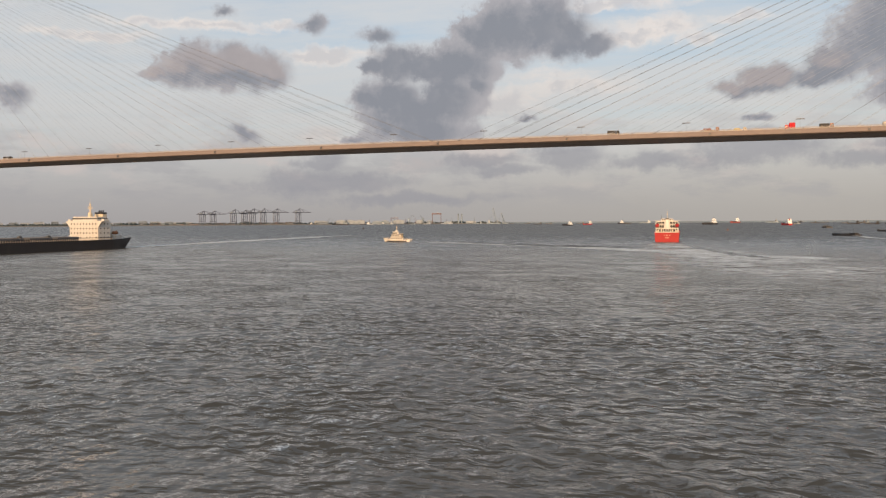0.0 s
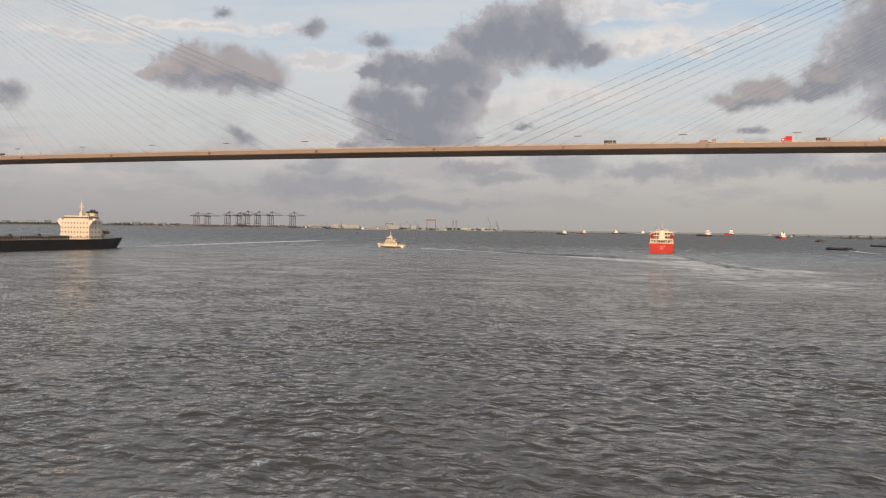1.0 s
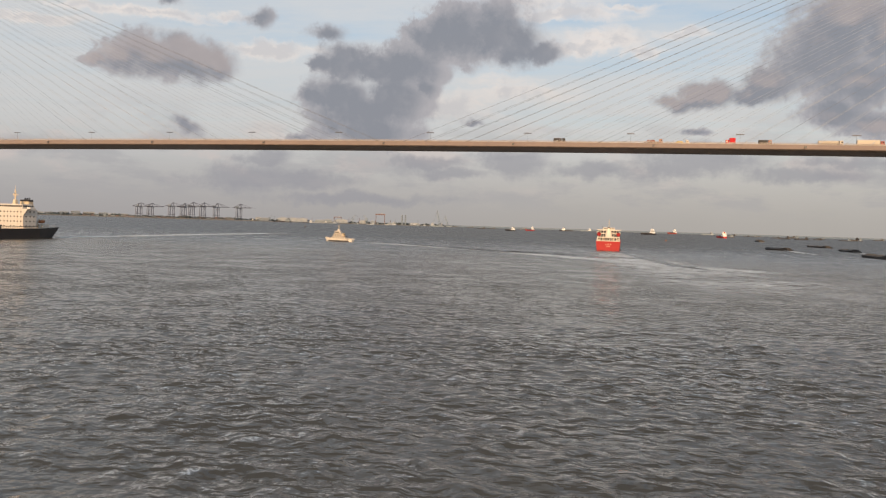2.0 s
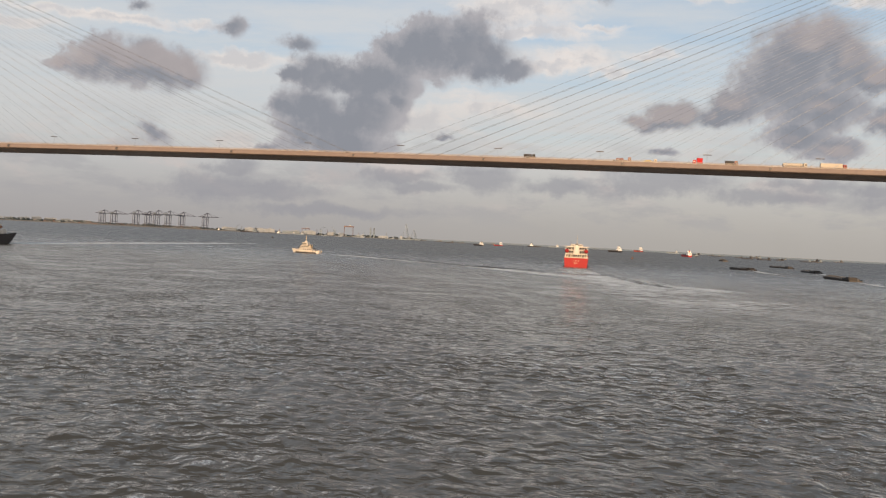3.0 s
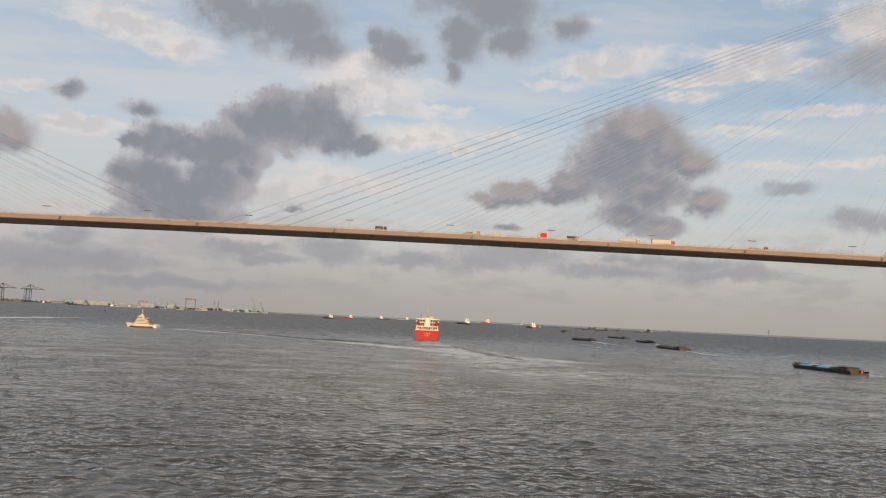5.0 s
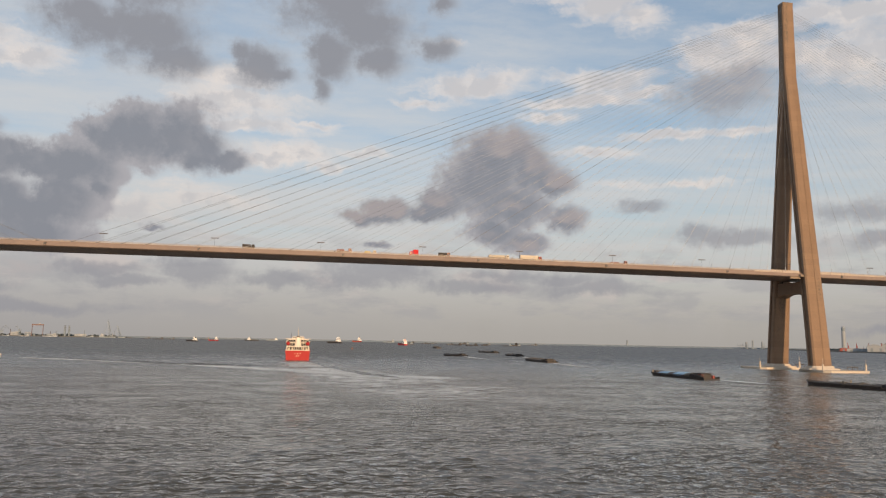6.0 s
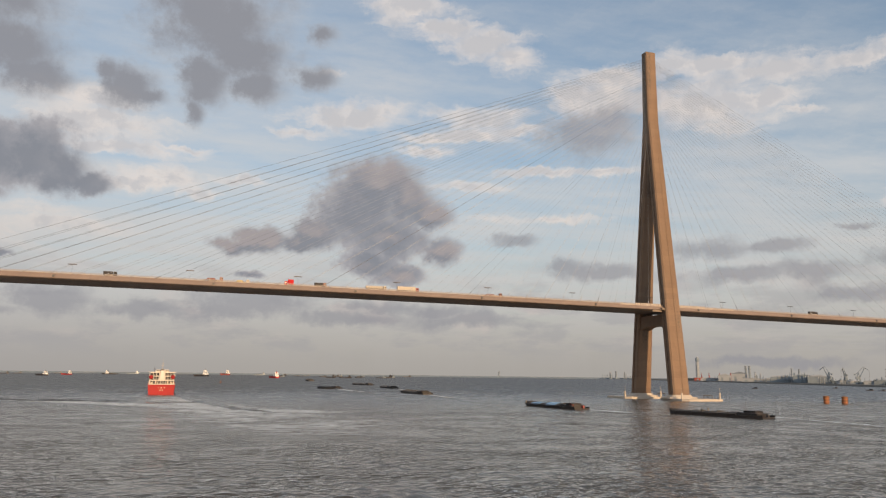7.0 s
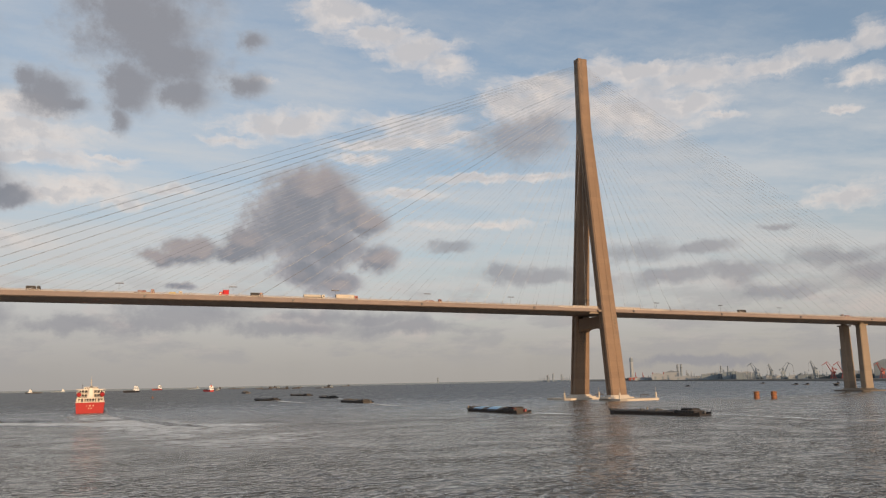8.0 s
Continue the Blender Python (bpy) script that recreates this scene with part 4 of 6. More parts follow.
def red_cargo_ship():
    t = thing("cargo_ship", "bright red cargo ship seen stern-on with a white deckhouse", "ship", heading(-9.5, 700, -9.9, 900))
    L, B, H = 100, 20.6, 7.8
    hull = part("hull", hull_mesh(L, B, H, sheer=2.4, transom=0.97, draught=1.6), RED, t, "bright red hull with a square transom")
    for y, z, w, h in ((-2.2, 5.0, 0.8, 0.8), (0.0, 5.0, 0.8, 0.8), (2.2, 5.0, 0.8, 0.5), (-0.9, 3.0, 0.7, 0.9), (0.8, 3.0, 0.7, 0.9)):
        part("stern_marking", Geo().box(-L / 2 - 0.06, y, z, 0.06, w, h), CREAM, hull, "short pale bar on the red stern")
    g = Geo()
    g.box(-L / 2 - 0.1, 0, H - 0.05, 0.5, B * 0.97, 0.5)
    part("stern_rail", g, HOUSE, hull)
    x0 = -L / 2 + 6
    g = Geo()
    g.box(x0 + 6, 0, H - 0.9, 13, 18.4, 4.2)
    house = part("deckhouse", g, HOUSE, t, "white stepped deckhouse with dark openings")
    g = Geo()
    g.box(x0 + 7.5, 0, H + 3.304, 10, 18.0, 3.0, 1.0)
    g.box(x0 + 8, 0, H + 6.31, 8.5, 17.2, 2.9, 1.0)
    g.box(x0 + 9, 0, H + 9.22, 6.0, 20.4, 0.4)
    g.box(x0 + 9, 0, H + 9.63, 5.4, 10.0, 1.7, 0.96)
    part("upper_house", g, HOUSE, house)
    windows_on(house, [(x0 - 0.55, -7.6 + 1.9 * k, H + 1.5, "x") for k in range(9)], (1.45, 2.4))
    windows_on(house, [(x0 + 2.45, s * (3.4 + 1.9 * k), H + 4.7, "x") for k in range(3) for s in (-1, 1)], (1.65, 2.4))
    windows_on(house, [(x0 + 3.7, s * (3.2 + 2.2 * k), H + 7.7, "x") for k in range(3) for s in (-1, 1)], (1.8, 2.2))
    windows_on(house, [(x0 + 6.22, -4.0 + 1.33 * k, H + 10.5, "x") for k in range(7)], (0.9, 0.7))
    g = Geo()
    g.box(x0 + 1.6, 0, H + 3.31, 3.4, 4.4, 7.4, 0.6, 0, 0.4)
    funnel = part("funnel", g, HOUSE, t, "white funnel with a dark top")
    g = Geo()
    g.box(x0 + 1.6, 0, H + 10.72, 2.0, 2.5, 1.3, 0.8)
    part("funnel_top", g, STEEL, funnel)
    for s in (-1, 1):
        g = Geo()
        n = 12
        g.loft([[(x0 + px, s * 8.0 + 1.7 * k * math.cos(2 * math.pi * j / n), H + 5.6 + 1.7 * k * math.sin(2 * math.pi * j / n)) for j in range(n)]
                for px, k in ((-1.4, 0.3), (-0.9, 0.75), (0.4, 1.0), (3.4, 1.0), (4.8, 0.7), (5.4, 0.2))])
        boat = part("lifeboat", g, RED, t, "round-ended red lifeboat")
        for px in (0.4, 3.6):
            g = Geo()
            g.beam((x0 + px, s * 8.6, H + 3.3), (x0 + px, s * 9.6, H + 7.6), 0.35)
            g.beam((x0 + px, s * 9.6, H + 7.6), (x0 + px, s * 7.6, H + 8.2), 0.3)
            part("davit", g, HOUSE, boat)
        g = Geo()
        g.box(x0 - 3.2, s * 7.2, H - 0.9, 1.6, 1.6, 2.6, 0.8)
        g.tube((x0 - 3.2, s * 4.2, H - 0.9), (x0 - 3.2, s * 4.2, H + 2.6), 0.35, 0.3, 8)
        part("mooring_winch", g, CREAM, t)
    g = Geo()
    lattice_mast(g, x0 + 9, 0, H + 11.3, 6.5, 0.2)
    part("mast", g, CREAM, t)
    g = Geo()
    rail(g, [(x0 + 0, -9.0, H + 3.3), (x0 - 0.2, 9.0, H + 3.3)], 1.1, 0.06, 1.2)
    rail(g, [(x0 + 3, -7.0, H + 6.3), (x0 + 3, 7.0, H + 6.3)], 1.1, 0.06, 1.2)
    rail(g, [(-L / 2 + 0.4, -9.6, H), (-L / 2 + 0.4, 9.6, H)], 1.2, 0.06, 1.5)
    part("railing", g, HOUSE, t)
    for i in range(3):
        g = Geo()
        g.box(-18 + 19 * i, 0, H - 0.9, 15, 15, 2.6, 0.98)
        part("hatch", g, STEEL, t)
    return t


def patrol_tug():
    t = thing("patrol_tug", "small white patrol tug with a stepped deckhouse under way", "tug", heading(-238, 628, -420, 640))
    L, B, H = 25, 7.4, 2.0
    part("hull", hull_mesh(L, B, H, sheer=1.7, transom=0.85, bow=0.34, rake=0.06), HOUSE, t)
    g = Geo()
    g.box(-0.6, 0, -0.3, 21.4, 7.5, 1.15, 1.0, 0, 1.6)
    part("rubbing_strake", g, BLACK, t, "black rubbing strake along the waterline")
    tyres(t, [(-9 + 2.1 * i, s * 3.83, 1.0) for i in range(9) for s in (-1, 1)])
    g = Geo()
    g.box(0.2, 0, H - 0.9, 13, 5.6, 3.2, 0.97, 0, 0.3)
    house = part("deckhouse", g, HOUSE, t)
    g = Geo()
    g.box(1.0, 0, H + 2.31, 9.4, 5.0, 2.3, 0.93, 0, 0.3)
    g.box(1.4, 0, H + 4.62, 6.0, 4.2, 2.2, 0.9, 0, 0.4)
    g.box(1.4, 0, H + 6.83, 6.2, 4.5, 0.2)
    g.box(1.0, 0, H + 7.04, 2.4, 2.4, 1.5, 0.7)
    part("wheelhouse", g, HOUSE, house)
    for z, lx, ly in ((H + 2.16, 15.0, 6.6), (H + 4.48, 10.6, 5.8)):
        part("deck_edge", Geo().box(0.4, 0, z, lx, ly, 0.3, 1.0, 0, 0.4), STEEL, house, "dark overhanging deck edge")
    windows_on(house, [(-5 + 1.7 * k, s * 2.83, H + 1.2, "y") for k in range(7) for s in (-1, 1)], (0.8, 0.8))
    windows_on(house, [(-1.8 + 1.6 * k, s * 2.40, H + 3.5, "y") for k in range(5) for s in (-1, 1)], (0.9, 0.9))
    windows_on(house, [(0.3 + 1.0 * k, s * 2.08, H + 5.8, "y") for k in range(4) for s in (-1, 1)], (0.8, 1.0))
    g = Geo()
    lattice_mast(g, 1.0, 0, H + 7.0, 5.2, 0.32)
    part("mast", g, CREAM, t)
    for s in (-1, 1):
        g = Geo()
        g.box(-3.6, s * 1.5, H + 2.31, 1.6, 1.0, 3.0, 0.8)
        part("exhaust_stack", g, CREAM, t)
    g = Geo()
    g.box(-9.0, 0, H - 0.9, 2.2, 2.2, 1.8, 0.8)
    g.tube((-6.4, 0, H - 0.9), (-7.4, 0, H + 3.2), 0.14, 0.1, 6)
    part("towing_winch", g, STEEL, t)
    g = Geo()
    rail(g, [(-12, -3, H), (-12, 3, H)], 1.0, 0.05, 1.0)
    for s in (-1, 1):
        rail(g, [(-12, s * 3, H), (-6.5, s * 3.5, H)], 1.0, 0.05, 1.2)
        rail(g, [(6.8, s * 3.2, H + 0.2), (11.0, s * 1.4, H + 0.9)], 1.0, 0.05, 1.0)
    part("railing", g, HOUSE, t)
    return t


def river_barge(name, label, x, y, tx, ty, L, B, load, house_paint, load_h=1.8, gear=None):
    """A low river cargo boat with the wheelhouse aft."""
    t = thing(name, label, "barge", heading(x, y, tx, ty), "river barges")
    H = 1.25
    part("hull", hull_mesh(L, B, H, sheer=1.5, bow=0.14, transom=0.9, rake=0.02), BLACK, t)
    n = 7
    load_h *= 0.8
    rnd = random.Random(int(x * 7 + y))
    for i in range(n):
        lx = -L * 0.24 + (i + 0.5) * L * 0.66 / n
        g = Geo()
        h = load_h * rnd.uniform(0.55, 1.15)
        w = L * 0.66 / n * 0.96
        g.loft([[(lx - w / 2, yy * B, H - 0.95), (lx - w / 2 * 0.9, yy * B * 0.96, H + 0.25 + h * k), (lx + w / 2 * 0.9, yy * B * 0.96, H + 0.25 + h * k * rnd.uniform(0.8, 1.1)), (lx + w / 2, yy * B, H - 0.95)]
                for yy, k in ((-0.38, 0.35), (-0.2, 0.9), (0.0, 1.0), (0.2, 0.88), (0.38, 0.3))])
        part("bulk_cargo" if load is not TARP else "covered_load", g, load if i % 3 else DARK_COVER, t)
    g = Geo()
    for s in (-1, 1):
        g.beam((-L * 0.25, s * B * 0.43, H + 0.35), (L * 0.43, s * B * 0.43, H + 0.35), 0.35)
    part("hold_coaming", g, DARK_COVER, t)
    g = Geo()
    g.box(-L * 0.36, 0, H - 0.9, L * 0.17, B * 0.78, 2.0, 0.97)
    house = part("cabin", g, house_paint, t)
    g = Geo()
    g.box(-L * 0.36, 0, H + 1.11, L * 0.11, B * 0.55, 0.9, 0.92)
    g.box(-L * 0.36, 0, H + 2.02, L * 0.125, B * 0.66, 0.15)
    part("wheelhouse", g, house_paint, house)
    windows_on(house, [(-L * 0.43 + L * 0.028 * k, s * B * 0.392, H + 0.5, "y") for k in range(6) for s in (-1, 1)], (0.8, 0.9))
    windows_on(house, [(-L * 0.355 + 1.2 * k, s * B * 0.28, H + 1.55, "y") for k in range(3) for s in (-1, 1)], (0.9, 0.5))
    g = Geo()
    lattice_mast(g, -L * 0.29, 0, H + 1.6, 4.6, 0.10)
    part("mast", g, STEEL, t)
    g = Geo()
    g.tube((L * 0.45, 0, H - 0.9), (L * 0.45, 0, H + 3.2), 0.09, 0.06, 5)
    part("bow_staff", g, STEEL, t)
    tyres(t, [(-L * 0.44 + i * L * 0.09, s * B * 0.505, 0.9) for i in range(10) for s in (-1, 1)])
    for k in range(4):
        g = Geo()
        g.tube((-L * 0.45 + k * 1.3, B * 0.3, H - 0.9), (-L * 0.45 + k * 1.3, B * 0.3, H + rnd.uniform(1.4, 2.4)), 0.16, 0.12, 6)
        part("vent_pipe", g, gear or STEEL, t)
        g = Geo()
        g.box(-L * 0.465 + k * 1.6, -B * 0.2, H - 0.9, 0.9, 1.0, rnd.uniform(1.4, 2.2), 0.9)
        part("stern_locker", g, gear or STEEL, t)
    for k in range(13):
        g = Geo()
        px, py = L * rnd.uniform(-0.22, 0.42), B * rnd.uniform(-0.4, 0.4)
        g.box(px, py, H - 0.4, rnd.uniform(0.3, 1.3), rnd.uniform(0.3, 1.2), rnd.uniform(1.2, 2.6), 0.8, rnd.uniform(0, 3))
        part("deck_gear", g, rnd.choice((STEEL, BLACK, CARGO, DARK_COVER)), t)
    g = Geo()
    g.box(L * 0.42, 0, H - 0.9, 2.2, 3.0, 1.7, 0.8)
    g.tube((L * 0.40, -1.5, H + 0.6), (L * 0.40, 1.5, H + 0.6), 0.4, 0.4, 8)
    part("anchor_winch", g, DARK_COVER, t)
    return t


def far_ship(x, y, L, turn, hull_paint, house_paint, label, house_at=-0.33, H=None, tall=1.3):
    """A distant cargo ship: hull, deckhouse with storeys, funnel, mast and hatches."""
    m = Matrix.Translation((x, y, 0)) @ Matrix.Rotation(radians(turn), 4, "Z")
    t = thing("distant_ship", label, "ship", m, "ships far off on the river")
    L = L * 1.3
    B = max(7.0, L * 0.17)
    H = H or L * 0.07
    part("hull", hull_mesh(L, B, H, sheer=L * 0.02, transom=0.85), hull_paint, t)
    hh = L * 0.115 * tall
    hx = house_at * L
    g = Geo()
    g.box(hx, 0, H - 0.9, L * 0.26, B * 0.86, hh * 0.4)
    g.box(hx, 0, H - 0.9, L * 0.15, B * 0.82, hh, 0.98)
    g.box(hx + L * 0.02, 0, H - 0.9 + hh, L * 0.08, B * 0.9, L * 0.022)
    g.box(hx + L * 0.02, 0, H - 0.9 + hh + L * 0.022, L * 0.07, B * 0.62, L * 0.028)
    house = part("deckhouse", g, house_paint, t)
    storeys = max(2, int(hh / 2.8))
    for r in range(storeys):
        g = Geo()
        z = H + 0.3 + r * hh / storeys
        for s in (-1, 1):
            g.box(hx, s * B * 0.408, z, L * 0.12, 0.1, 0.9)
        g.box(hx - L * 0.0755, 0, z, 0.12, B * 0.7, 0.9)
        g.box(hx + L * 0.0755, 0, z, 0.12, B * 0.7, 0.9)
        tagged(part("window_row", g, GLASS, house), kind="stuff")
    g = Geo()
    g.box(hx - L * 0.05, 0, H - 0.9 + hh, L * 0.035, B * 0.25, L * 0.06, 0.8)
    part("funnel", g, hull_paint, t)
    g = Geo()
    lattice_mast(g, hx + L * 0.02, 0, H - 0.9 + hh + L * 0.05, L * 0.09, L * 0.004)
    part("mast", g, STEEL, t)
    g = Geo()
    lattice_mast(g, L * 0.42, 0, H - 0.9, L * 0.08, L * 0.003)
    part("fore_mast", g, STEEL, t)
    for i in range(3):
        g = Geo()
        g.box(-L * 0.12 + i * L * 0.17, 0, H - 0.9, L * 0.13, B * 0.7, L * 0.03 + 0.5)
        part("hatch", g, STEEL, t)
    return t


def buoy(x, y, material, label, r=1.6, h=3.4):
    t = thing("buoy", label, "buoy", pose(x, y, 0), "buoys")
    g = Geo()
    n = 14
    g.loft([[(k * r * math.cos(2 * math.pi * j / n), k * r * math.sin(2 * math.pi * j / n), z) for j in range(n)] for z, k in ((-0.6, 0.8), (0.2, 1.0), (h * 0.45, 1.0), (h * 0.5, 0.45), (h * 0.9, 0.3))])
    part("float", g, material, t)
    g = Geo()
    for a in range(3):
        g.tube((r * 0.5 * math.cos(a * 2.1), r * 0.5 * math.sin(a * 2.1), h * 0.4), (0.1 * math.cos(a * 2.1), 0.1 * math.sin(a * 2.1), h * 1.25), 0.1, 0.08, 5)
    g.tube((0, 0, h * 1.2), (0, 0, h * 1.5), 0.28, 0.2, 8)
    part("light_frame", g, STEEL, t)


def dolphin(x, y):
    t = thing("mooring_dolphin", "round rust-orange steel mooring pile standing in the river", "pile", pose(x, y, 0), "orange piles")
    g = Geo()
    n = 18
    g.loft([[(r * math.cos(2 * math.pi * j / n), r * math.sin(2 * math.pi * j / n), z) for j in range(n)] for z, r in ((-2, 2.0), (4.6, 2.0), (4.7, 2.2), (5.3, 2.2), (5.4, 2.0), (5.6, 1.8))])
    shaft = part("shaft", g, RUST, t)
    g = Geo()
    for z in (1.2, 3.4):
        g.loft([[(r * math.cos(2 * math.pi * j / n), r * math.sin(2 * math.pi * j / n), zz) for j in range(n)] for zz, r in ((z, 2.01), (z + 0.05, 2.15), (z + 0.4, 2.15), (z + 0.45, 2.01))], caps=False)
    part("band", g, ORANGE, shaft)
    g = Geo()
    g.tube((0, 0, 5.6), (0, 0, 6.8), 0.22, 0.15, 8)
    part("bollard", g, STEEL, t)


bulk_carrier()
red_cargo_ship()
patrol_tug()
river_barge("river_barge", "low black river barge loaded with blue tarpaulin-covered cargo", 206.5, 415, 203, 470, 60, 11.0, TARP, BLACK, 1.9, PORT_RED)
river_barge("river_barge", "long low black river barge with grey cargo and dark cabin", 246, 322, 237, 362, 57, 10.5, CARGO, BLACK, 1.2)
river_barge("river_barge", "dark river barge with brown cargo heaps", 213, 706, 209, 760, 62, 12.0, CARGO, DARK_COVER, 2.2)
river_barge("river_barge", "dark low river barge under way", 256, 958, 256, 1010, 62, 11.0, CARGO, DARK_COVER, 1.6)
river_barge("river_barge", "dark low river barge far off", 280, 1205, 270, 1240, 58, 11.0, CARGO, DARK_COVER, 1.6)
river_barge("river_barge", "black river barge with a stubby cabin", 170, 905, 150, 935, 36, 9.0, CARGO, DARK_COVER, 2.2)
river_barge("river_barge", "black sand barge seen end-on", 287, 1740, 285, 1800, 46, 14.0, CARGO, DARK_COVER, 4.0)
far_ship(300, 2500, 60, 100, RED, WHITE, "white and red coaster seen end-on", tall=1.2)
far_ship(472, 4575, 52, 190, SHED_DARK, SHED, "grey freighter far off on the horizon")
far_ship(268, 4371, 76, 240, PORT_RED, WHITE, "red-hulled white freighter far off")
far_ship(97, 2970, 62, 232, BLACK, WHITE, "black-hulled ship with a big white deckhouse", tall=1.5)
far_ship(-200, 4500, 48, 190, SHED_DARK, WHITE, "small grey and white ship on the horizon")
far_ship(-268, 3852, 50, 170, BLACK, WHITE, "white coaster with a long pale deckhouse", 0.2, tall=1.4)
far_ship(-374, 3216, 44, 240, RED, WHITE, "small red and white coaster", tall=1.5)
far_ship(-378, 2655, 46, 130, BLACK, WHITE, "dark coaster with a white deckhouse aft", -0.33, tall=1.2)
far_ship(-19.6, 905, 50, 90, RED, CREAM, "red cargo ship partly behind another red ship", -0.4, 5.0, 1.2)
for i, (x, y, L, turn) in enumerate(((-647, 3877, 30, 180), (-660, 3646, 34, 175), (-563, 4480, 36, 185), (-860, 4400, 30, 180))):
    far_ship(x, y, L, turn, BLACK, STEEL, "small dark river boat far off", H=1.8)
rnd = random.Random(11)
for i in range(16):
    a, d = radians(rnd.uniform(7.2, 16.5)), rnd.uniform(2900, 4700)
    far_ship(d * math.sin(a), d * math.cos(a), rnd.uniform(24, 44), rnd.uniform(150, 230), BLACK, rnd.choice((DARK_COVER, STEEL, SHED_DARK)), "dark river boat in a far group", H=2.0)
for i in range(6):
    a, d = radians(rnd.uniform(39, 50)), rnd.uniform(1250, 1700)
    far_ship(d * math.sin(a), d * math.cos(a), rnd.uniform(7, 10), rnd.uniform(150, 230), BLACK, STEEL, "tiny dark boat far off", H=0.8)
buoy(75, 1360, RUST, "dull rust-brown channel buoy with a lamp cage")
buoy(-713, 1659, BLACK, "dark channel buoy with a lamp cage", 2.2, 4.5)
dolphin(457.5, 464.5)
dolphin(463, 453)


# ---------------------------------------------------------------- banks and what stands on them
def bank(name, label, rows, width, top, material=LAND):
    """A strip of land along rows of (x, y), widening away from the river."""
    g, rings = Geo(), []
    r2 = random.Random(len(rows))
    pts = []
    for a, b in zip(rows, rows[1:]):
        for k in range(12):
            pts.append((a[0] + (b[0] - a[0]) * k / 12, a[1] + (b[1] - a[1]) * k / 12))
    pts.append(rows[-1])
    for x, y in pts:
        d = math.hypot(x, y)
        ux, uy = x / d, y / d
        w = min(width, 4985 - d)
        j = r2.uniform(-4, 4)
        rings.append([(x + ux * (s + j), y + uy * (s + j), z) for s, z in ((0, -1.0), (3, 1.2), (8, top), (w * 0.5, top + 0.4), (w, top))])
    g.loft(rings, closed=False, caps=False)
    ob = new(name, g.mesh(name, material))
    return tagged(ob, label, "river bank", kind="structure")


def polar(a, d):
    return d * math.sin(radians(a)), d * math.cos(radians(a))


def clump_belt(name, label, rows, count, size, seed):
    """A belt of trees as many small uneven clumps along rows of (azimuth, distance)."""
    g, r2 = Geo(), random.Random(seed)
    for i in range(count):
        u = r2.random() * (len(rows) - 1)
        k = min(int(u), len(rows) - 2)
        a = rows[k][0] + (rows[k + 1][0] - rows[k][0]) * (u - k)
        d = rows[k][1] + (rows[k + 1][1] - rows[k][1]) * (u - k) + r2.uniform(0, 40)
        x, y = polar(a, d)
        h = size * r2.uniform(0.45, 1.25) * (0.75 + 0.5 * noise.noise(Vector((a * 0.9, 3.1, seed))))
        r = size * r2.uniform(0.3, 0.7)
        n = 6
        ph = r2.uniform(0, 6)
        g.loft([[(x + r * q * r2.uniform(0.75, 1.2) * math.cos(ph + 2 * math.pi * j / n), y + r * q * r2.uniform(0.75, 1.2) * math.sin(ph + 2 * math.pi * j / n), 3.0 + h * z)
                 for j in range(n)] for z, q in ((0, 0.5), (0.3, 1.0), (0.7, 0.85), (1.0, 0.25))])
    ob = new(name, g.mesh(name, HAZED_LAND if size < 8 else LEAF))
    return tagged(ob, label, "trees", kind="stuff")


left_rows = [polar(a, d) for a, d in ((-75, 4300), (-60, 4350), (-47, 4400), (-40, 4450), (-34, 4480), (-27, 4500), (-22, 4600), (-17, 4700), (-12, 4780))]
bank("left_bank", "low river bank with a port quay", left_rows, 900, 4.0)
far_rows = [polar(a, 4880) for a in (-13, -8, 0, 8, 16, 24, 32, 40)]
bank("far_bank", "thin far bank on the horizon with painted haze", far_rows, 90, 9.0, HAZED_LAND)
right_rows = [(2560, 3900), (2204, 2935), (1932, 2284), (1680, 1682), (1512, 1280), (1420, 1060), (1330, 700), (1300, 200), (1400, -900)]
bank("right_bank", "low industrial river bank with quays", right_rows, 900, 4.5)
clump_belt("bank_trees", "dark belt of low trees along the bank", [(-62, 4560), (-47, 4560), (-36, 4600), (-27, 4680)], 900, 15, 1)
clump_belt("bank_trees", "thin belt of trees near the shipyard", [(-27, 4680), (-20, 4790), (-13, 4850)], 350, 14, 2)
clump_belt("bank_trees", "line of low trees on the far bank with painted haze", [(-13, 4900), (0, 4910), (16, 4910), (32, 4910), (40, 4910)], 1500, 6, 3)
clump_belt("bank_trees", "dark trees behind the industrial quay", [(36, 4150), (40.5, 3300), (45.2, 2620), (50, 2180), (53, 2000), (60, 1750)], 900, 14, 4)


PANE = Geo().box(0, 0, 0, 4.0, 0.15, 2.2).mesh("window", GLASS)


def block_of_flats(a, d, w, dp, h, material, label):
    x, y = polar(a, d)
    t = thing("apartment_block", label, "building", pose(x, y, 3.5, 0, 0, -a), "buildings on the bank")
    g = Geo()
    g.box(0, 0, 0, w, dp, h)
    wall = part("wall", g, material, t)
    g = Geo()
    g.box(0, 0, h + 0.004, w * 1.02, dp * 1.04, 0.8)
    g.box(w * 0.2, 0, h + 0.81, w * 0.15, dp * 0.5, 2.6)
    part("roof", g, SHED_DARK, t)
    n = max(2, int(h / 6))
    for r in range(n):
        for k in range(max(2, int(w / 9))):
            pane = new("window", PANE)
            pane.parent, pane.location = wall, (-w / 2 + 4.5 + 9 * k, -dp / 2 - 0.06, 2 + r * h / n)
    return t


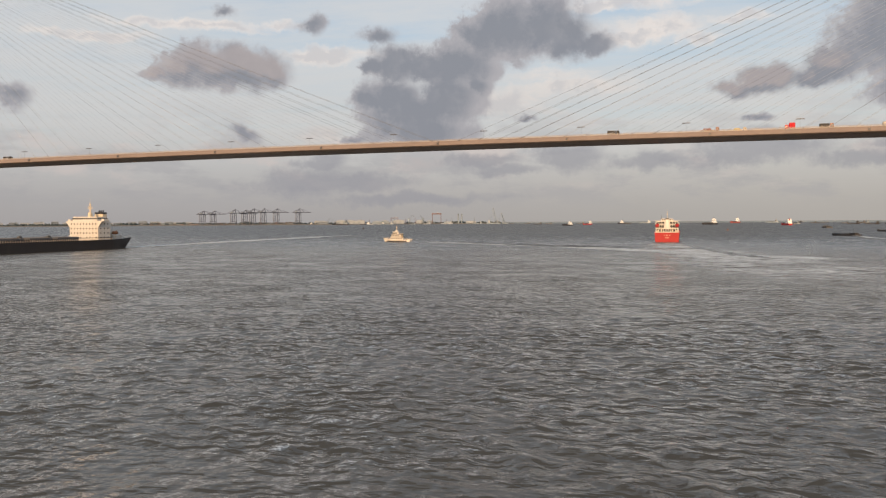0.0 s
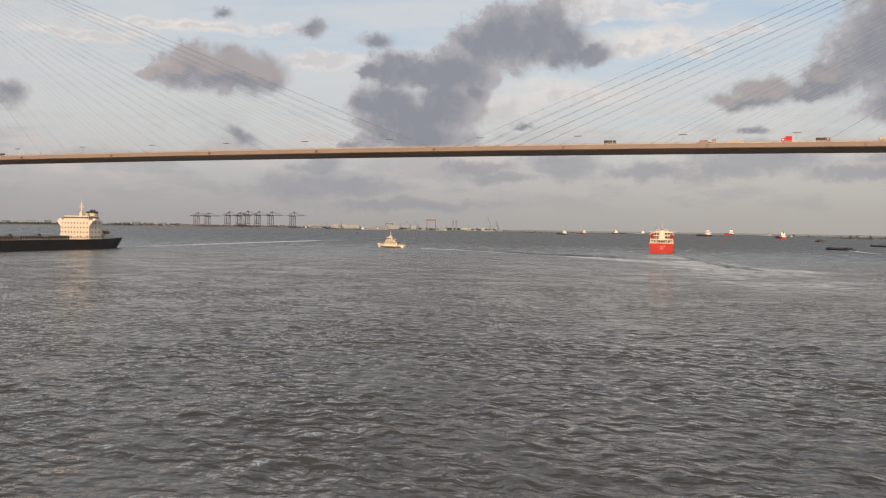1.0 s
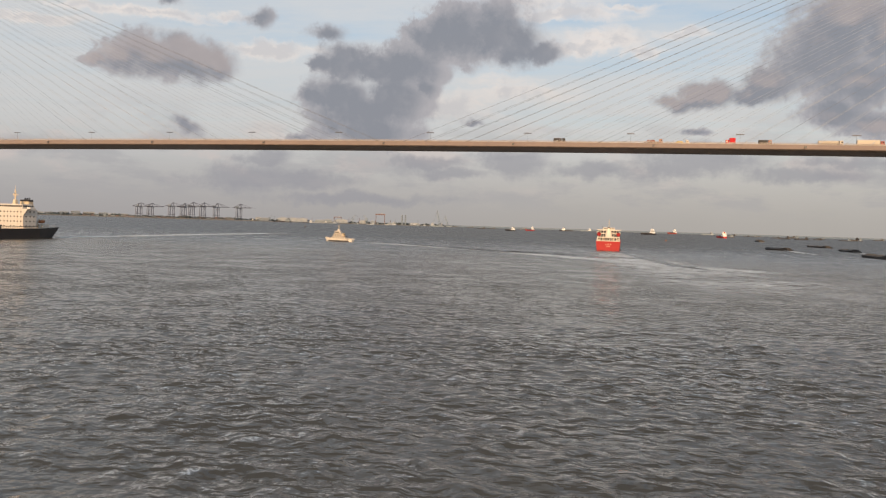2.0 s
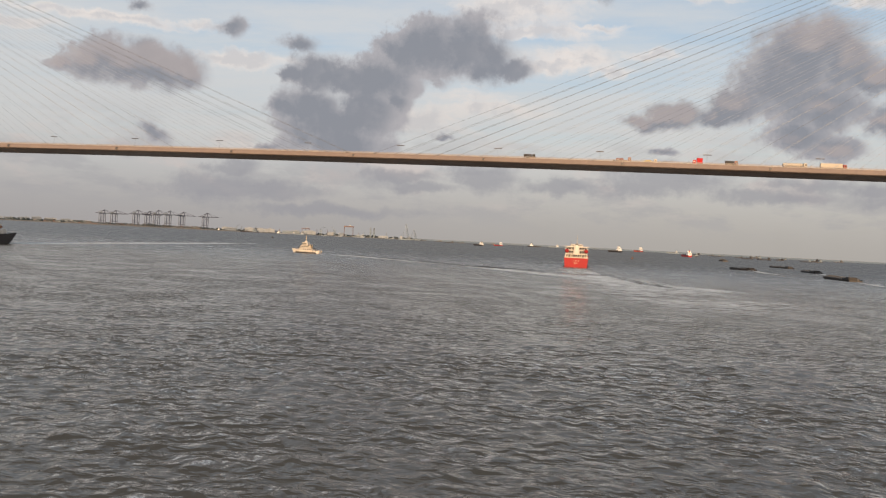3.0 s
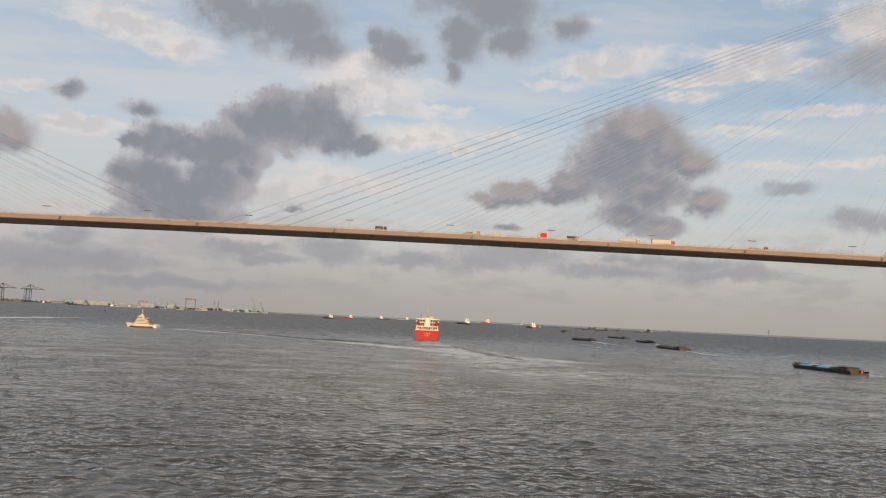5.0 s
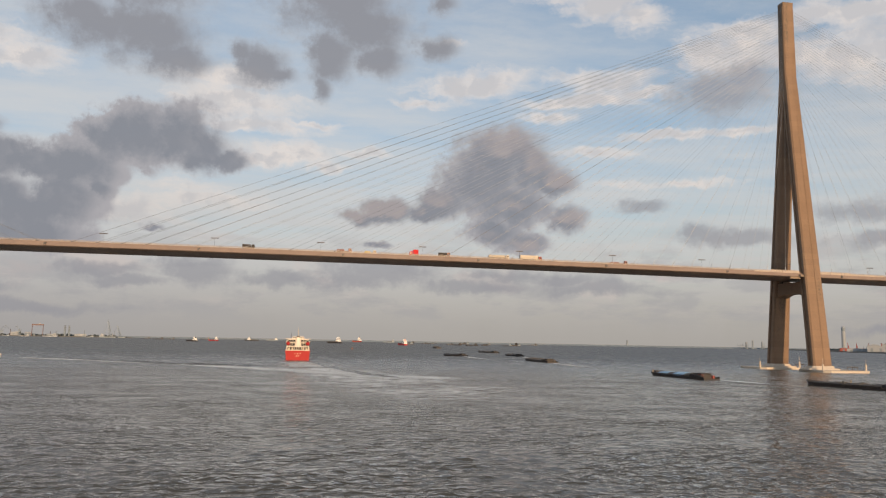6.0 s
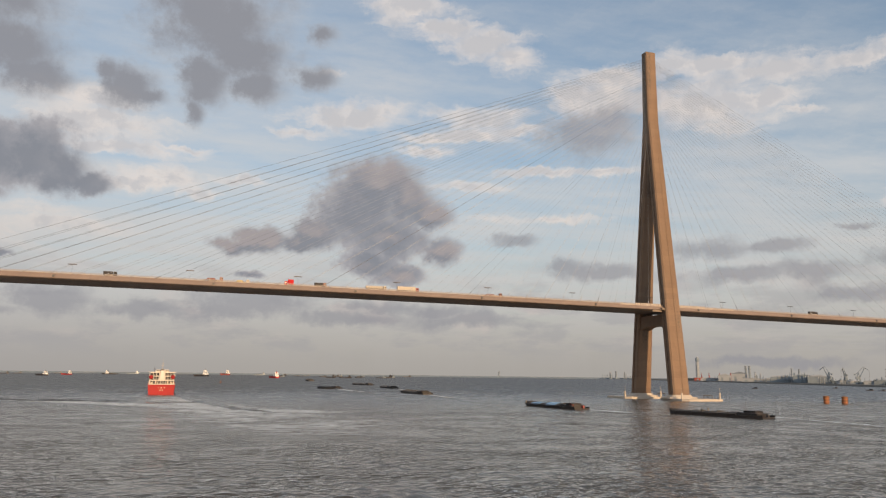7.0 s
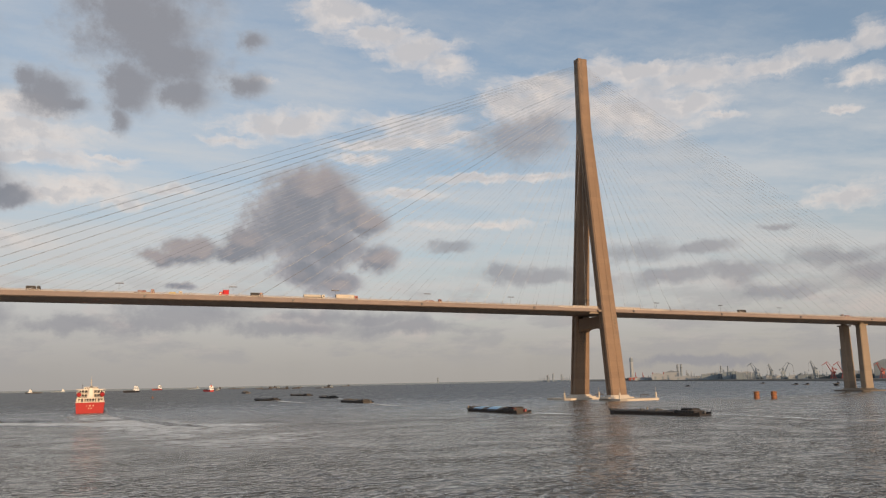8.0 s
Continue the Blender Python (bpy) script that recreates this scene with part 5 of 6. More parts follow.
def shed(a, d, w, dp, h, material, label, roof=SHED):
    x, y = polar(a, d)
    t = thing("warehouse", label, "building", pose(x, y, 3.5, 0, 0, -a), "buildings on the bank")
    g = Geo()
    g.box(0, 0, 0, w, dp, h * 0.8)
    wall = part("wall", g, material, t)
    g = Geo()
    bays = max(1, int(w / 45))
    for k in range(bays):
        bw = w / bays
        cx = -w / 2 + bw * (k + 0.5)
        g.loft([[(cx - bw / 2, yy, h * 0.8 + 0.004), (cx + bw / 2, yy, h * 0.8 + 0.004), (cx, yy, h)] for yy in (-dp / 2 - 0.5, dp / 2 + 0.5)])
    part("roof", g, roof, t)
    for k in range(max(2, int(w / 30))):
        g = Geo()
        g.box(-w / 2 + 15 + 30 * k, -dp / 2 - 0.1, 0, 8, 0.25, h * 0.5)
        part("door", g, SHED_DARK, wall)
    return t


def chimney(a, d, h, r, material, label):
    x, y = polar(a, d)
    t = thing("chimney", label, "chimney", pose(x, y, 3.5), "chimneys")
    n = 14
    g = Geo()
    g.loft([[(q * r * math.cos(2 * math.pi * j / n), q * r * math.sin(2 * math.pi * j / n), h * z) for j in range(n)] for z, q in ((0, 1.35), (0.1, 1.2), (0.5, 1.05), (1, 0.9))])
    shaft = part("shaft", g, material, t)
    for z in (0.55, 0.8, 0.985):
        g = Geo()
        g.loft([[(q * r * math.cos(2 * math.pi * j / n), q * r * math.sin(2 * math.pi * j / n), zz) for j in range(n)] for zz, q in ((h * z, 1.07), (h * z, 1.3), (h * z + 1.0, 1.3), (h * z + 1.0, 1.07))], caps=False)
        part("gallery", g, STEEL, shaft)
    return t


def control_tower(a, d, h):
    x, y = polar(a, d)
    t = thing("control_tower", "tall pale round tower with a wider dark head", "tower", pose(x, y, 3.5))
    n = 16
    def ring(z, r):
        return [(r * math.cos(2 * math.pi * j / n), r * math.sin(2 * math.pi * j / n), z) for j in range(n)]
    g = Geo()
    g.loft([ring(0, 10), ring(h * 0.06, 9), ring(h * 0.8, 7.4)])
    part("shaft", g, SHED, t, "pale ribbed shaft")
    g = Geo()
    g.loft([ring(h * 0.8 + 0.01, 7.4), ring(h * 0.83, 8.4), ring(h * 0.93, 8.4), ring(h * 0.95, 7.2)])
    part("head", g, SHED_DARK, t, "dark wider head")
    g = Geo()
    g.loft([ring(h * 0.95 + 0.01, 6.5), ring(h * 0.985, 5.2), ring(h, 1.5)])
    part("cap", g, SHED, t)


def container_crane(a, d, h_beam, h_apex, label, spread=26.0, boom=62.0):
    """Ship-to-shore crane: portal legs, girder with boom, A-frame, stays, machine house."""
    x, y = polar(a, d)
    t = thing("container_crane", label, "crane", pose(x, y, 4.2, 0, 0, -a - 22), "container cranes on the quay")
    w = spread
    for sx in (-w / 2, w / 2):
        for sy in (-13, 13):
            g = Geo()
            g.beam((sx, sy, 0), (sx * 0.96, sy * 0.92, h_beam), 2.4)
            g.box(sx, sy, 0.0, 3.4, 8.0, 2.2)
            part("leg", g, PORT_BLUE, t)
    g = Geo()
    for sy in (-13, 13):
        for z in (h_beam * 0.30, h_beam * 0.97):
            g.beam((-w / 2, sy, z), (w / 2, sy, z), 2.0)
        g.beam((-w / 2, sy, h_beam * 0.32), (w / 2, sy, h_beam * 0.95), 1.1)
    for sx in (-w / 2, w / 2):
        g.beam((sx, -13, h_beam * 0.97), (sx, 13, h_beam * 0.97), 2.0)
    part("portal_beams", g, PORT_BLUE, t)
    g = Geo()
    for sy in (-3.6, 3.6):
        g.beam((-w / 2 - 22, sy, h_beam + 1.5), (w / 2 + boom, sy, h_beam + 1.5), 2.3)
    for k in range(10):
        px = -w / 2 - 20 + k * (w + boom + 38) / 9
        g.beam((px, -3.6, h_beam + 1.5), (px, 3.6, h_beam + 1.5), 0.9)
    part("boom", g, PORT_BLUE, t)
    g = Geo()
    for sy in (-6, 6):
        g.beam((w / 2, sy, h_beam), (w / 2 - 3, sy * 0.25, h_apex), 1.5)
        g.beam((-w / 2, sy, h_beam), (w / 2 - 4, sy * 0.25, h_apex - 2), 1.1)
    part("a_frame", g, PORT_BLUE, t)
    g = Geo()
    for px in (w / 2 + boom * 0.45, w / 2 + boom * 0.92, -w / 2 - 19):
        for sy in (-3, 3):
            g.tube((w / 2 - 3, sy * 0.4, h_apex - 0.6), (px, sy, h_beam + 2.2), 0.45, 0.45, 4)
    part("stays", g, PORT_BLUE, t)
    g = Geo()
    g.box(-w / 2 + 4, 0, h_beam + 2.4, 14, 8, 5.0)
    part("machine_house", g, SHED_DARK, t)
    g = Geo()
    g.box(w / 2 + 9, 0, h_beam - 2.6, 3, 3, 2.8)
    part("driver_cab", g, SHED, t)
    return t


def portal_crane(a, d, h, material, label, turn=0.0):
    """Level-luffing harbour crane on a four-legged portal."""
    x, y = polar(a, d)
    t = thing("harbour_crane", label, "crane", pose(x, y, 4.5, 0, 0, turn), "harbour cranes")
    k = h / 48.0
    g = Geo()
    for sx in (-1, 1):
        for sy in (-1, 1):
            g.beam((sx * 6 * k, sy * 6 * k, 0), (sx * 3.2 * k, sy * 3.2 * k, 14 * k), 1.5 * k)
    for s in (-1, 1):
        g.beam((-5 * k, s * 5 * k, 4 * k), (5 * k, s * 5 * k, 4 * k), 1.0 * k)
        g.beam((s * 5 * k, -5 * k, 4 * k), (s * 5 * k, 5 * k, 4 * k), 1.0 * k)
    g.box(0, 0, 13.5 * k, 8 * k, 8 * k, 1.6 * k)
    part("portal", g, material, t)
    g = Geo()
    g.box(-1.5 * k, 0, 15.2 * k, 11 * k, 6.5 * k, 6.5 * k, 0.92)
    house = part("machine_house", g, material, t)
    g = Geo()
    g.box(4.6 * k, 2.6 * k, 16.5 * k, 2.6 * k, 2.2 * k, 2.8 * k)
    part("cab", g, SHED, house)
    g = Geo()
    for sy in (-2, 2):
        g.beam((-3 * k, sy * k, 21 * k), (0, sy * 0.4 * k, 33 * k), 1.0 * k)
        g.beam((3 * k, sy * k, 21 * k), (0, sy * 0.4 * k, 33 * k), 1.0 * k)
    part("tower", g, material, t)
    tip = Vector((17 * k, 0, 46 * k))
    g = Geo()
    for sy in (-1.6, 1.6):
        g.beam((4 * k, sy * k, 20 * k), (tip.x, sy * 0.3 * k, tip.z), 1.1 * k)
    for i in range(6):
        u = 0.12 + i * 0.15
        p = Vector((4 * k, 0, 20 * k)).lerp(tip, u)
        g.beam((p.x, -1.6 * k * (1 - u * 0.8), p.z), (p.x + 1.2 * k, 1.6 * k * (1 - u * 0.8), p.z + 2.2 * k), 0.5 * k)
    part("jib", g, material, t)
    g = Geo()
    g.beam((tip.x - 4 * k, 0, tip.z + 2.5 * k), (tip.x + 11 * k, 0, tip.z - 7 * k), 1.2 * k)
    g.beam((0, 0, 33 * k), (tip.x - 4 * k, 0, tip.z + 2.4 * k), 0.7 * k)
    part("fly_jib", g, material, t)
    g = Geo()
    g.beam((0, 0, 33 * k), (-8 * k, 0, 27 * k), 1.0 * k)
    g.box(-9 * k, 0, 24.5 * k, 3.4 * k, 4.4 * k, 4.0 * k)
    part("counterweight", g, material, t)
    g = Geo()
    g.tube((tip.x + 11 * k, 0, tip.z - 7 * k), (tip.x + 11 * k, 0, 22 * k), 0.14 * k, 0.14 * k, 4)
    g.box(tip.x + 11 * k, 0, 20.2 * k, 1.4 * k, 1.0 * k, 1.9 * k)
    part("hook", g, STEEL, t)
    return t


def goliath_crane(a, d, w, h, label):
    x, y = polar(a, d)
    t = thing("gantry_crane", label, "crane", pose(x, y, 4.2, 0, 0, -a), "shipyard cranes")
    for s in (-1, 1):
        g = Geo()
        for sy in (-1, 1):
            g.beam((s * w / 2, sy * 12, 0), (s * w / 2 * 0.95, sy * 3, h * 0.88), 2.6)
        g.beam((s * w / 2, -10, h * 0.2), (s * w / 2, 10, h * 0.2), 1.8)
        part("leg_frame", g, YARD, t)
    g = Geo()
    for sy in (-3.5, 3.5):
        g.box(0, sy, h * 0.88, w * 1.1, 2.6, h * 0.12)
    part("girder", g, YARD, t)
    g = Geo()
    g.box(w * 0.15, 0, h + 0.01, 9, 9, 4.0)
    part("trolley", g, SHED, t)


def crane_vessel(a, d, h, label):
    x, y = polar(a, d)
    t = thing("crane_vessel", label, "ship", pose(x, y, 0, 0, 0, -a), "crane vessels at anchor")
    part("hull", hull_mesh(90, 34, 6, sheer=1.0, bow=0.1), SHED_DARK, t)
    g = Geo()
    foot, tip = Vector((14, 0, 8)), Vector((-4, 0, h))
    for sy in (-9, 9):
        g.beam((foot.x + 4, sy, foot.z), (tip.x, sy * 0.15, tip.z), 2.0)
        g.beam((foot.x - 10, sy, foot.z), (tip.x - 1, sy * 0.15, tip.z - 2), 1.6)
    for i in range(8):
        u = i / 8
        p = foot.lerp(tip, u)
        ww = 9 * (1 - 0.85 * u)
        g.beam((p.x + 3 * (1 - u), -ww, p.z), (p.x - 8 * (1 - u), ww, p.z + h * 0.1), 1.1)
        g.beam((p.x + 3 * (1 - u), ww, p.z), (p.x - 8 * (1 - u), -ww, p.z), 1.1)
    part("lattice_boom", g, SHED_DARK, t)
    g = Geo()
    for sy in (-6, 6):
        g.beam((-18, sy, 5), (-16, sy * 0.5, h * 0.5), 1.6)
        g.tube((-16, sy * 0.5, h * 0.5), (tip.x, 0, tip.z), 0.5, 0.5, 4)
        g.tube((-16, sy * 0.5, h * 0.5), (-40, sy, 6), 0.5, 0.5, 4)
    part("back_frame", g, SHED_DARK, t)
    g = Geo()
    g.box(-30, 0, 5.1, 16, 22, 12, 0.95)
    g.box(-30, 0, 17.11, 11, 18, 4)
    part("deckhouse", g, SHED, t)
    return t


# port side bank
for a, h in ((-34.68, 58), (-33.95, 58), (-32.55, 64), (-31.77, 62), (-31.22, 68), (-30.46, 68), (-29.54, 67), (-27.97, 67)):
    container_crane(a, 4530, h, h * 1.36, "dark blue container crane with its boom lowered")
r3 = random.Random(5)
for a in np.arange(-61, -36.2, 0.8):
    block_of_flats(float(a) + r3.uniform(-0.1, 0.1), 4720 + r3.uniform(0, 60), r3.uniform(36, 62), 14, r3.uniform(12, 22), r3.choice((FLATS, SHED, FLATS)), "pale row of flats behind the trees")


def container_stack(a, d, w, tiers, label):
    """Boxes piled on the quay, the tiers of uneven length."""
    x, y = polar(a, d)
    t = thing("container_stack", label, "containers", pose(x, y, 4.0, 0, 0, -a), "container stacks on the quay")
    for k in range(tiers):
        n = max(1, int(w / 12.4) - r5.randint(0, k))
        for i in range(n):
            o = new("container", r5.choice(CONTAINERS))
            o.parent, o.location = t, (-w / 2 + 12.4 * (i + 0.5), 0, 2.62 * k)


r5 = random.Random(8)
CONTAINERS = [Geo().box(0, 0, 0, 12.1, 2.4, 2.6, 1.0, 0, 0.06).mesh("container", m) for m in (YARD, SHED_DARK, STEEL, DARK_COVER)]
for a in np.arange(-38.6, -28.4, 0.62):
    container_stack(float(a) + r5.uniform(-0.1, 0.1), 4565 + r5.uniform(0, 25), r5.choice((25, 38, 50)), r5.randint(2, 5), "dark stack of shipping containers behind the quay cranes")
shed(-24.15, 4660, 170, 50, 24, SHED, "long white shipyard shed")
shed(-20.6, 4720, 70, 40, 24, SHED, "pale low shipyard shed")
shed(-36.0, 4650, 110, 40, 16, SHED, "low pale port shed")
shed(-26.2, 4640, 60, 40, 18, FLATS, "small pale port shed")
shed(-22.2, 4700, 60, 40, 16, SHED_DARK, "dark low shipyard shed")
shed(-15.2, 4760, 60, 30, 14, SHED, "white low shed at the point")
goliath_crane(-17.77, 4700, 54, 62, "faded red shipyard gantry crane")
goliath_crane(-20.9, 4740, 44, 36, "faded low shipyard gantry crane")
portal_crane(-19.8, 4690, 50, SHED_DARK, "grey jib crane at the shipyard", 20)
portal_crane(-18.8, 4690, 50, SHED_DARK, "grey jib crane at the shipyard", 160)
portal_crane(-25.8, 4600, 34, SHED_DARK, "grey jib crane by the quay", 40)
chimney(-16.15, 4740, 58, 4.0, SHED_DARK, "dark square-shouldered chimney at the shipyard")
chimney(-15.9, 4740, 58, 4.0, SHED_DARK, "dark square-shouldered chimney at the shipyard")
r4 = random.Random(21)
for a in (-26.7, -25.4, -23.2, -22.6, -21.8, -19.4, -18.5, -16.7, -14.6):
    far_ship(*polar(a + r4.uniform(-0.15, 0.15), 4520 + r4.uniform(0, 60)), r4.uniform(26, 52), r4.choice((175, 5, 185)), r4.choice((BLACK, SHED_DARK, SHED)), r4.choice((SHED, WHITE)), "small ship moored along the shipyard quay", H=3)
for a in (-25.6, -24.6, -23.6, -22.9, -21.1, -19.9, -19.2, -17.2, -16.5, -14.9):
    chimney(a + r4.uniform(-0.2, 0.2), 4740, r4.uniform(22, 40), 1.3, r4.choice((SHED, SHED_DARK, YARD)), "thin lattice pole at the shipyard")
for a in (-26.6, -25.1, -23.0, -21.6, -19.0, -18.3, -16.9):
    shed(a, 4700 + r4.uniform(0, 40), r4.uniform(30, 60), 30, r4.uniform(10, 22), r4.choice((SHED, SHED_DARK, FLATS)), "small grey shipyard building")
crane_vessel(-13.5, 4560, 95, "grey floating crane with a tall lattice boom")
crane_vessel(-12.9, 4600, 66, "grey floating crane with a lower boom")
far_ship(*polar(-21.4, 4450), 60, 175, SHED_DARK, SHED, "grey ship moored by the shipyard", H=4)
far_ship(*polar(-24.9, 4400), 80, 180, BLACK, SHED_DARK, "dark low ship moored by the quay", H=4)
far_ship(*polar(-17.0, 4560), 60, 170, SHED, SHED, "pale ship by the shipyard", H=4)

# industrial bank
control_tower(37.15, 3800, 108)
for a, d, w, dp, h, mt, rf, lb in ((37.6, 3650, 90, 40, 16, PORT_RED, SHED, "red and white low quay building"), (38.3, 3500, 120, 40, 14, SHED, SHED, "long white quay shed"),
                                   (38.9, 3450, 50, 40, 30, SHED, SHED, "grey tall process building"), (39.85, 3250, 60, 40, 38, SHED, FLATS, "grey boxy plant building"),
                                   (41.2, 3050, 130, 40, 15, SHED, SHED, "long pale roofed quay shed"), (42.6, 2800, 80, 50, 24, SHED_DARK, SHED, "dark steel plant hall"),
                                   (43.8, 2720, 60, 50, 28, SHED_DARK, SHED_DARK, "dark plant hall with pipes"), (44.7, 2640, 60, 50, 26, SHED_DARK, SHED, "dark low plant hall"),
                                   (46.0, 2450, 24, 20, 12, SHED, SHED, "small white quay hut"), (47.6, 2330, 26, 20, 12, SHED, SHED, "small white quay hut"),
                                   (48.6, 2330, 60, 30, 14, SHED_DARK, SHED_DARK, "grey low conveyor hall"), (51.3, 2150, 60, 40, 20, SHED, SHED, "white low quay shed"),
                                   (53.6, 2020, 90, 40, 44, SHED_DARK, SHED_DARK, "dark tall plant building"), (55.8, 1950, 80, 40, 30, SHED_DARK, SHED, "dark low plant building")):
    shed(a, d, w, dp, h, mt, lb, rf)
for a, d, h, r, mt in ((40.26, 3240, 60, 3.6, SHED_DARK), (40.5, 3240, 60, 3.6, SHED_DARK), (40.85, 3200, 36, 2.2, SHED), (43.1, 2800, 46, 2.0, SHED_DARK), (43.55, 2790, 44, 2.0, SHED_DARK),
                       (50.62, 2300, 76, 4.2, SHED_DARK), (39.3, 3450, 34, 2.0, PORT_RED), (31.6, 4860, 46, 4.0, SHED_DARK), (32.2, 4860, 40, 4.0, SHED_DARK), (31.2, 4860, 36, 5.0, SHED),
                       (23.2, 4890, 34, 4.0, SHED_DARK), (54.4, 2010, 70, 3.0, SHED_DARK)):
    chimney(a, d, h, r, mt, "slim plant chimney with galleries")
portal_crane(45.31, 2480, 48, SHED_DARK, "dark harbour crane on the quay", 100)
portal_crane(46.27, 2400, 44, SHED_DARK, "dark harbour crane on the quay", 200)
portal_crane(47.01, 2360, 46, SHED_DARK, "dark harbour crane on the quay", 330)
portal_crane(48.9, 2180, 46, SHED_DARK, "grey harbour crane on the quay", 190)
portal_crane(49.95, 2060, 40, PORT_RED, "red harbour crane on the quay", 150)
portal_crane(50.6, 2030, 39, PORT_RED, "red harbour crane on the quay", 150)
portal_crane(52.75, 1900, 34, PORT_RED, "red harbour crane on the quay", 170)
portal_crane(53.3, 1880, 34, PORT_RED, "red harbour crane on the quay", 200)
for a in (37.4, 37.9, 38.6):
    portal_crane(a, 3560, 34, PORT_RED, "small red harbour crane on the quay", 60)


def storage_tank(a, d, r, h, label):
    x, y = polar(a, d)
    t = thing("storage_tank", label, "tank", pose(x, y, 3.5), "tanks on the bank")
    n = 16
    g = Geo()
    g.loft([[(q * r * math.cos(2 * math.pi * j / n), q * r * math.sin(2 * math.pi * j / n), z) for j in range(n)] for z, q in ((0, 1), (h, 1), (h * 1.08, 0.6), (h * 1.12, 0.1))])
    part("shell", g, SHED, t)
    g = Geo()
    for k in range(6):
        g.beam((r * 1.02 * math.cos(4.2 + 0.1 * k), r * 1.02 * math.sin(4.2 + 0.1 * k), h * k / 6), (r * 1.02 * math.cos(4.3 + 0.1 * k), r * 1.02 * math.sin(4.3 + 0.1 * k), h * (k + 1) / 6), 0.6)
    part("stair", g, STEEL, t)


def pipe_rack(a, d, w, h, label):
    """Open steel process frame with floors, columns and vertical vessels."""
    x, y = polar(a, d)
    t = thing("process_frame", label, "plant", pose(x, y, 3.5, 0, 0, -a), "process frames on the bank")
    rr = random.Random(int(a * 100))
    g = Geo()
    n = 4
    for i in range(n + 1):
        for yy in (-6, 6):
            g.beam((-w / 2 + w * i / n, yy, 0), (-w / 2 + w * i / n, yy, h * rr.uniform(0.6, 1.0)), 0.9)
    for z in (0.3, 0.55):
        for yy in (-6, 6):
            g.beam((-w / 2, yy, h * z), (w / 2, yy, h * z), 0.8)
    part("steel_frame", g, SHED_DARK, t)
    for k in range(3):
        g = Geo()
        px = -w / 2 + w * rr.uniform(0.1, 0.9)
        g.tube((px, 0, 0), (px, 0, h * rr.uniform(0.7, 1.25)), 2.0, 1.7, 10)
        part("vessel", g, rr.choice((SHED, SHED_DARK)), t)


for i, (a, d, w, h) in enumerate(((38.6, 3480, 40, 22), (40.9, 3150, 50, 26), (41.7, 3000, 40, 20), (43.2, 2760, 46, 34), (44.2, 2680, 40, 30), (44.9, 2560, 34, 22), (45.7, 2500, 40, 16), (47.9, 2330, 44, 18),
                                 (49.2, 2250, 60, 20), (50.2, 2250, 46, 18), (51.8, 2100, 50, 22), (31.0, 4850, 60, 30), (32.6, 4850, 60, 24))):
    pipe_rack(a, d, w, h, "open steel process frame with vessels")
for a, d, r, h in ((41.4, 3100, 14, 12), (42.0, 3000, 14, 12), (45.0, 2650, 12, 12), (46.6, 2480, 11, 11), (48.2, 2400, 12, 12), (38.0, 3620, 14, 13), (51.0, 2200, 10, 12)):
    storage_tank(a, d, r, h, "round pale storage tank by the quay")


# ---------------------------------------------------------------- wakes
WAKES = []


def wake(pts, w0, w1, strong, label):
    """A ribbon of broken foam along points on the water; a slick's sheen is painted pale with it."""
    rows, n = [], len(pts)
    path = []
    for a, b in zip(pts, pts[1:]):
        for k in range(14):
            path.append(Vector(a).lerp(Vector(b), k / 14))
    path.append(Vector(pts[-1]))
    v, f, uv = [], [], []
    m = len(path)
    z = 0.14 + 0.07 * len(WAKES)
    WAKES.append(label)
    for i, p in enumerate(path):
        d = (path[min(i + 1, m - 1)] - path[max(i - 1, 0)]).normalized()
        s = Vector((-d.y, d.x))
        u = i / (m - 1)
        w = w0 + (w1 - w0) * u
        fade = min(1.0, u / 0.04, (1 - u) / 0.25)
        for k in (-0.5, -0.17, 0.17, 0.5):
            v.append((p.x + s.x * w * k, p.y + s.y * w * k, z))
            uv.append((strong * (1 - 0.6 * u) * fade, k + 0.5))
    for i in range(m - 1):
        for k in range(3):
            f.append((i * 4 + k, i * 4 + k + 1, i * 4 + k + 5, i * 4 + k + 4))
    me = bpy.data.meshes.new("wake")
    me.from_pydata(v, [], f)
    layer_uv = me.uv_layers.new(name="UVMap")
    for loop in me.loops:
        layer_uv.data[loop.index].uv = uv[loop.vertex_index]
    me.materials.append(FOAM)
    return tagged(new("wake", me), label, "wake", kind="structure")


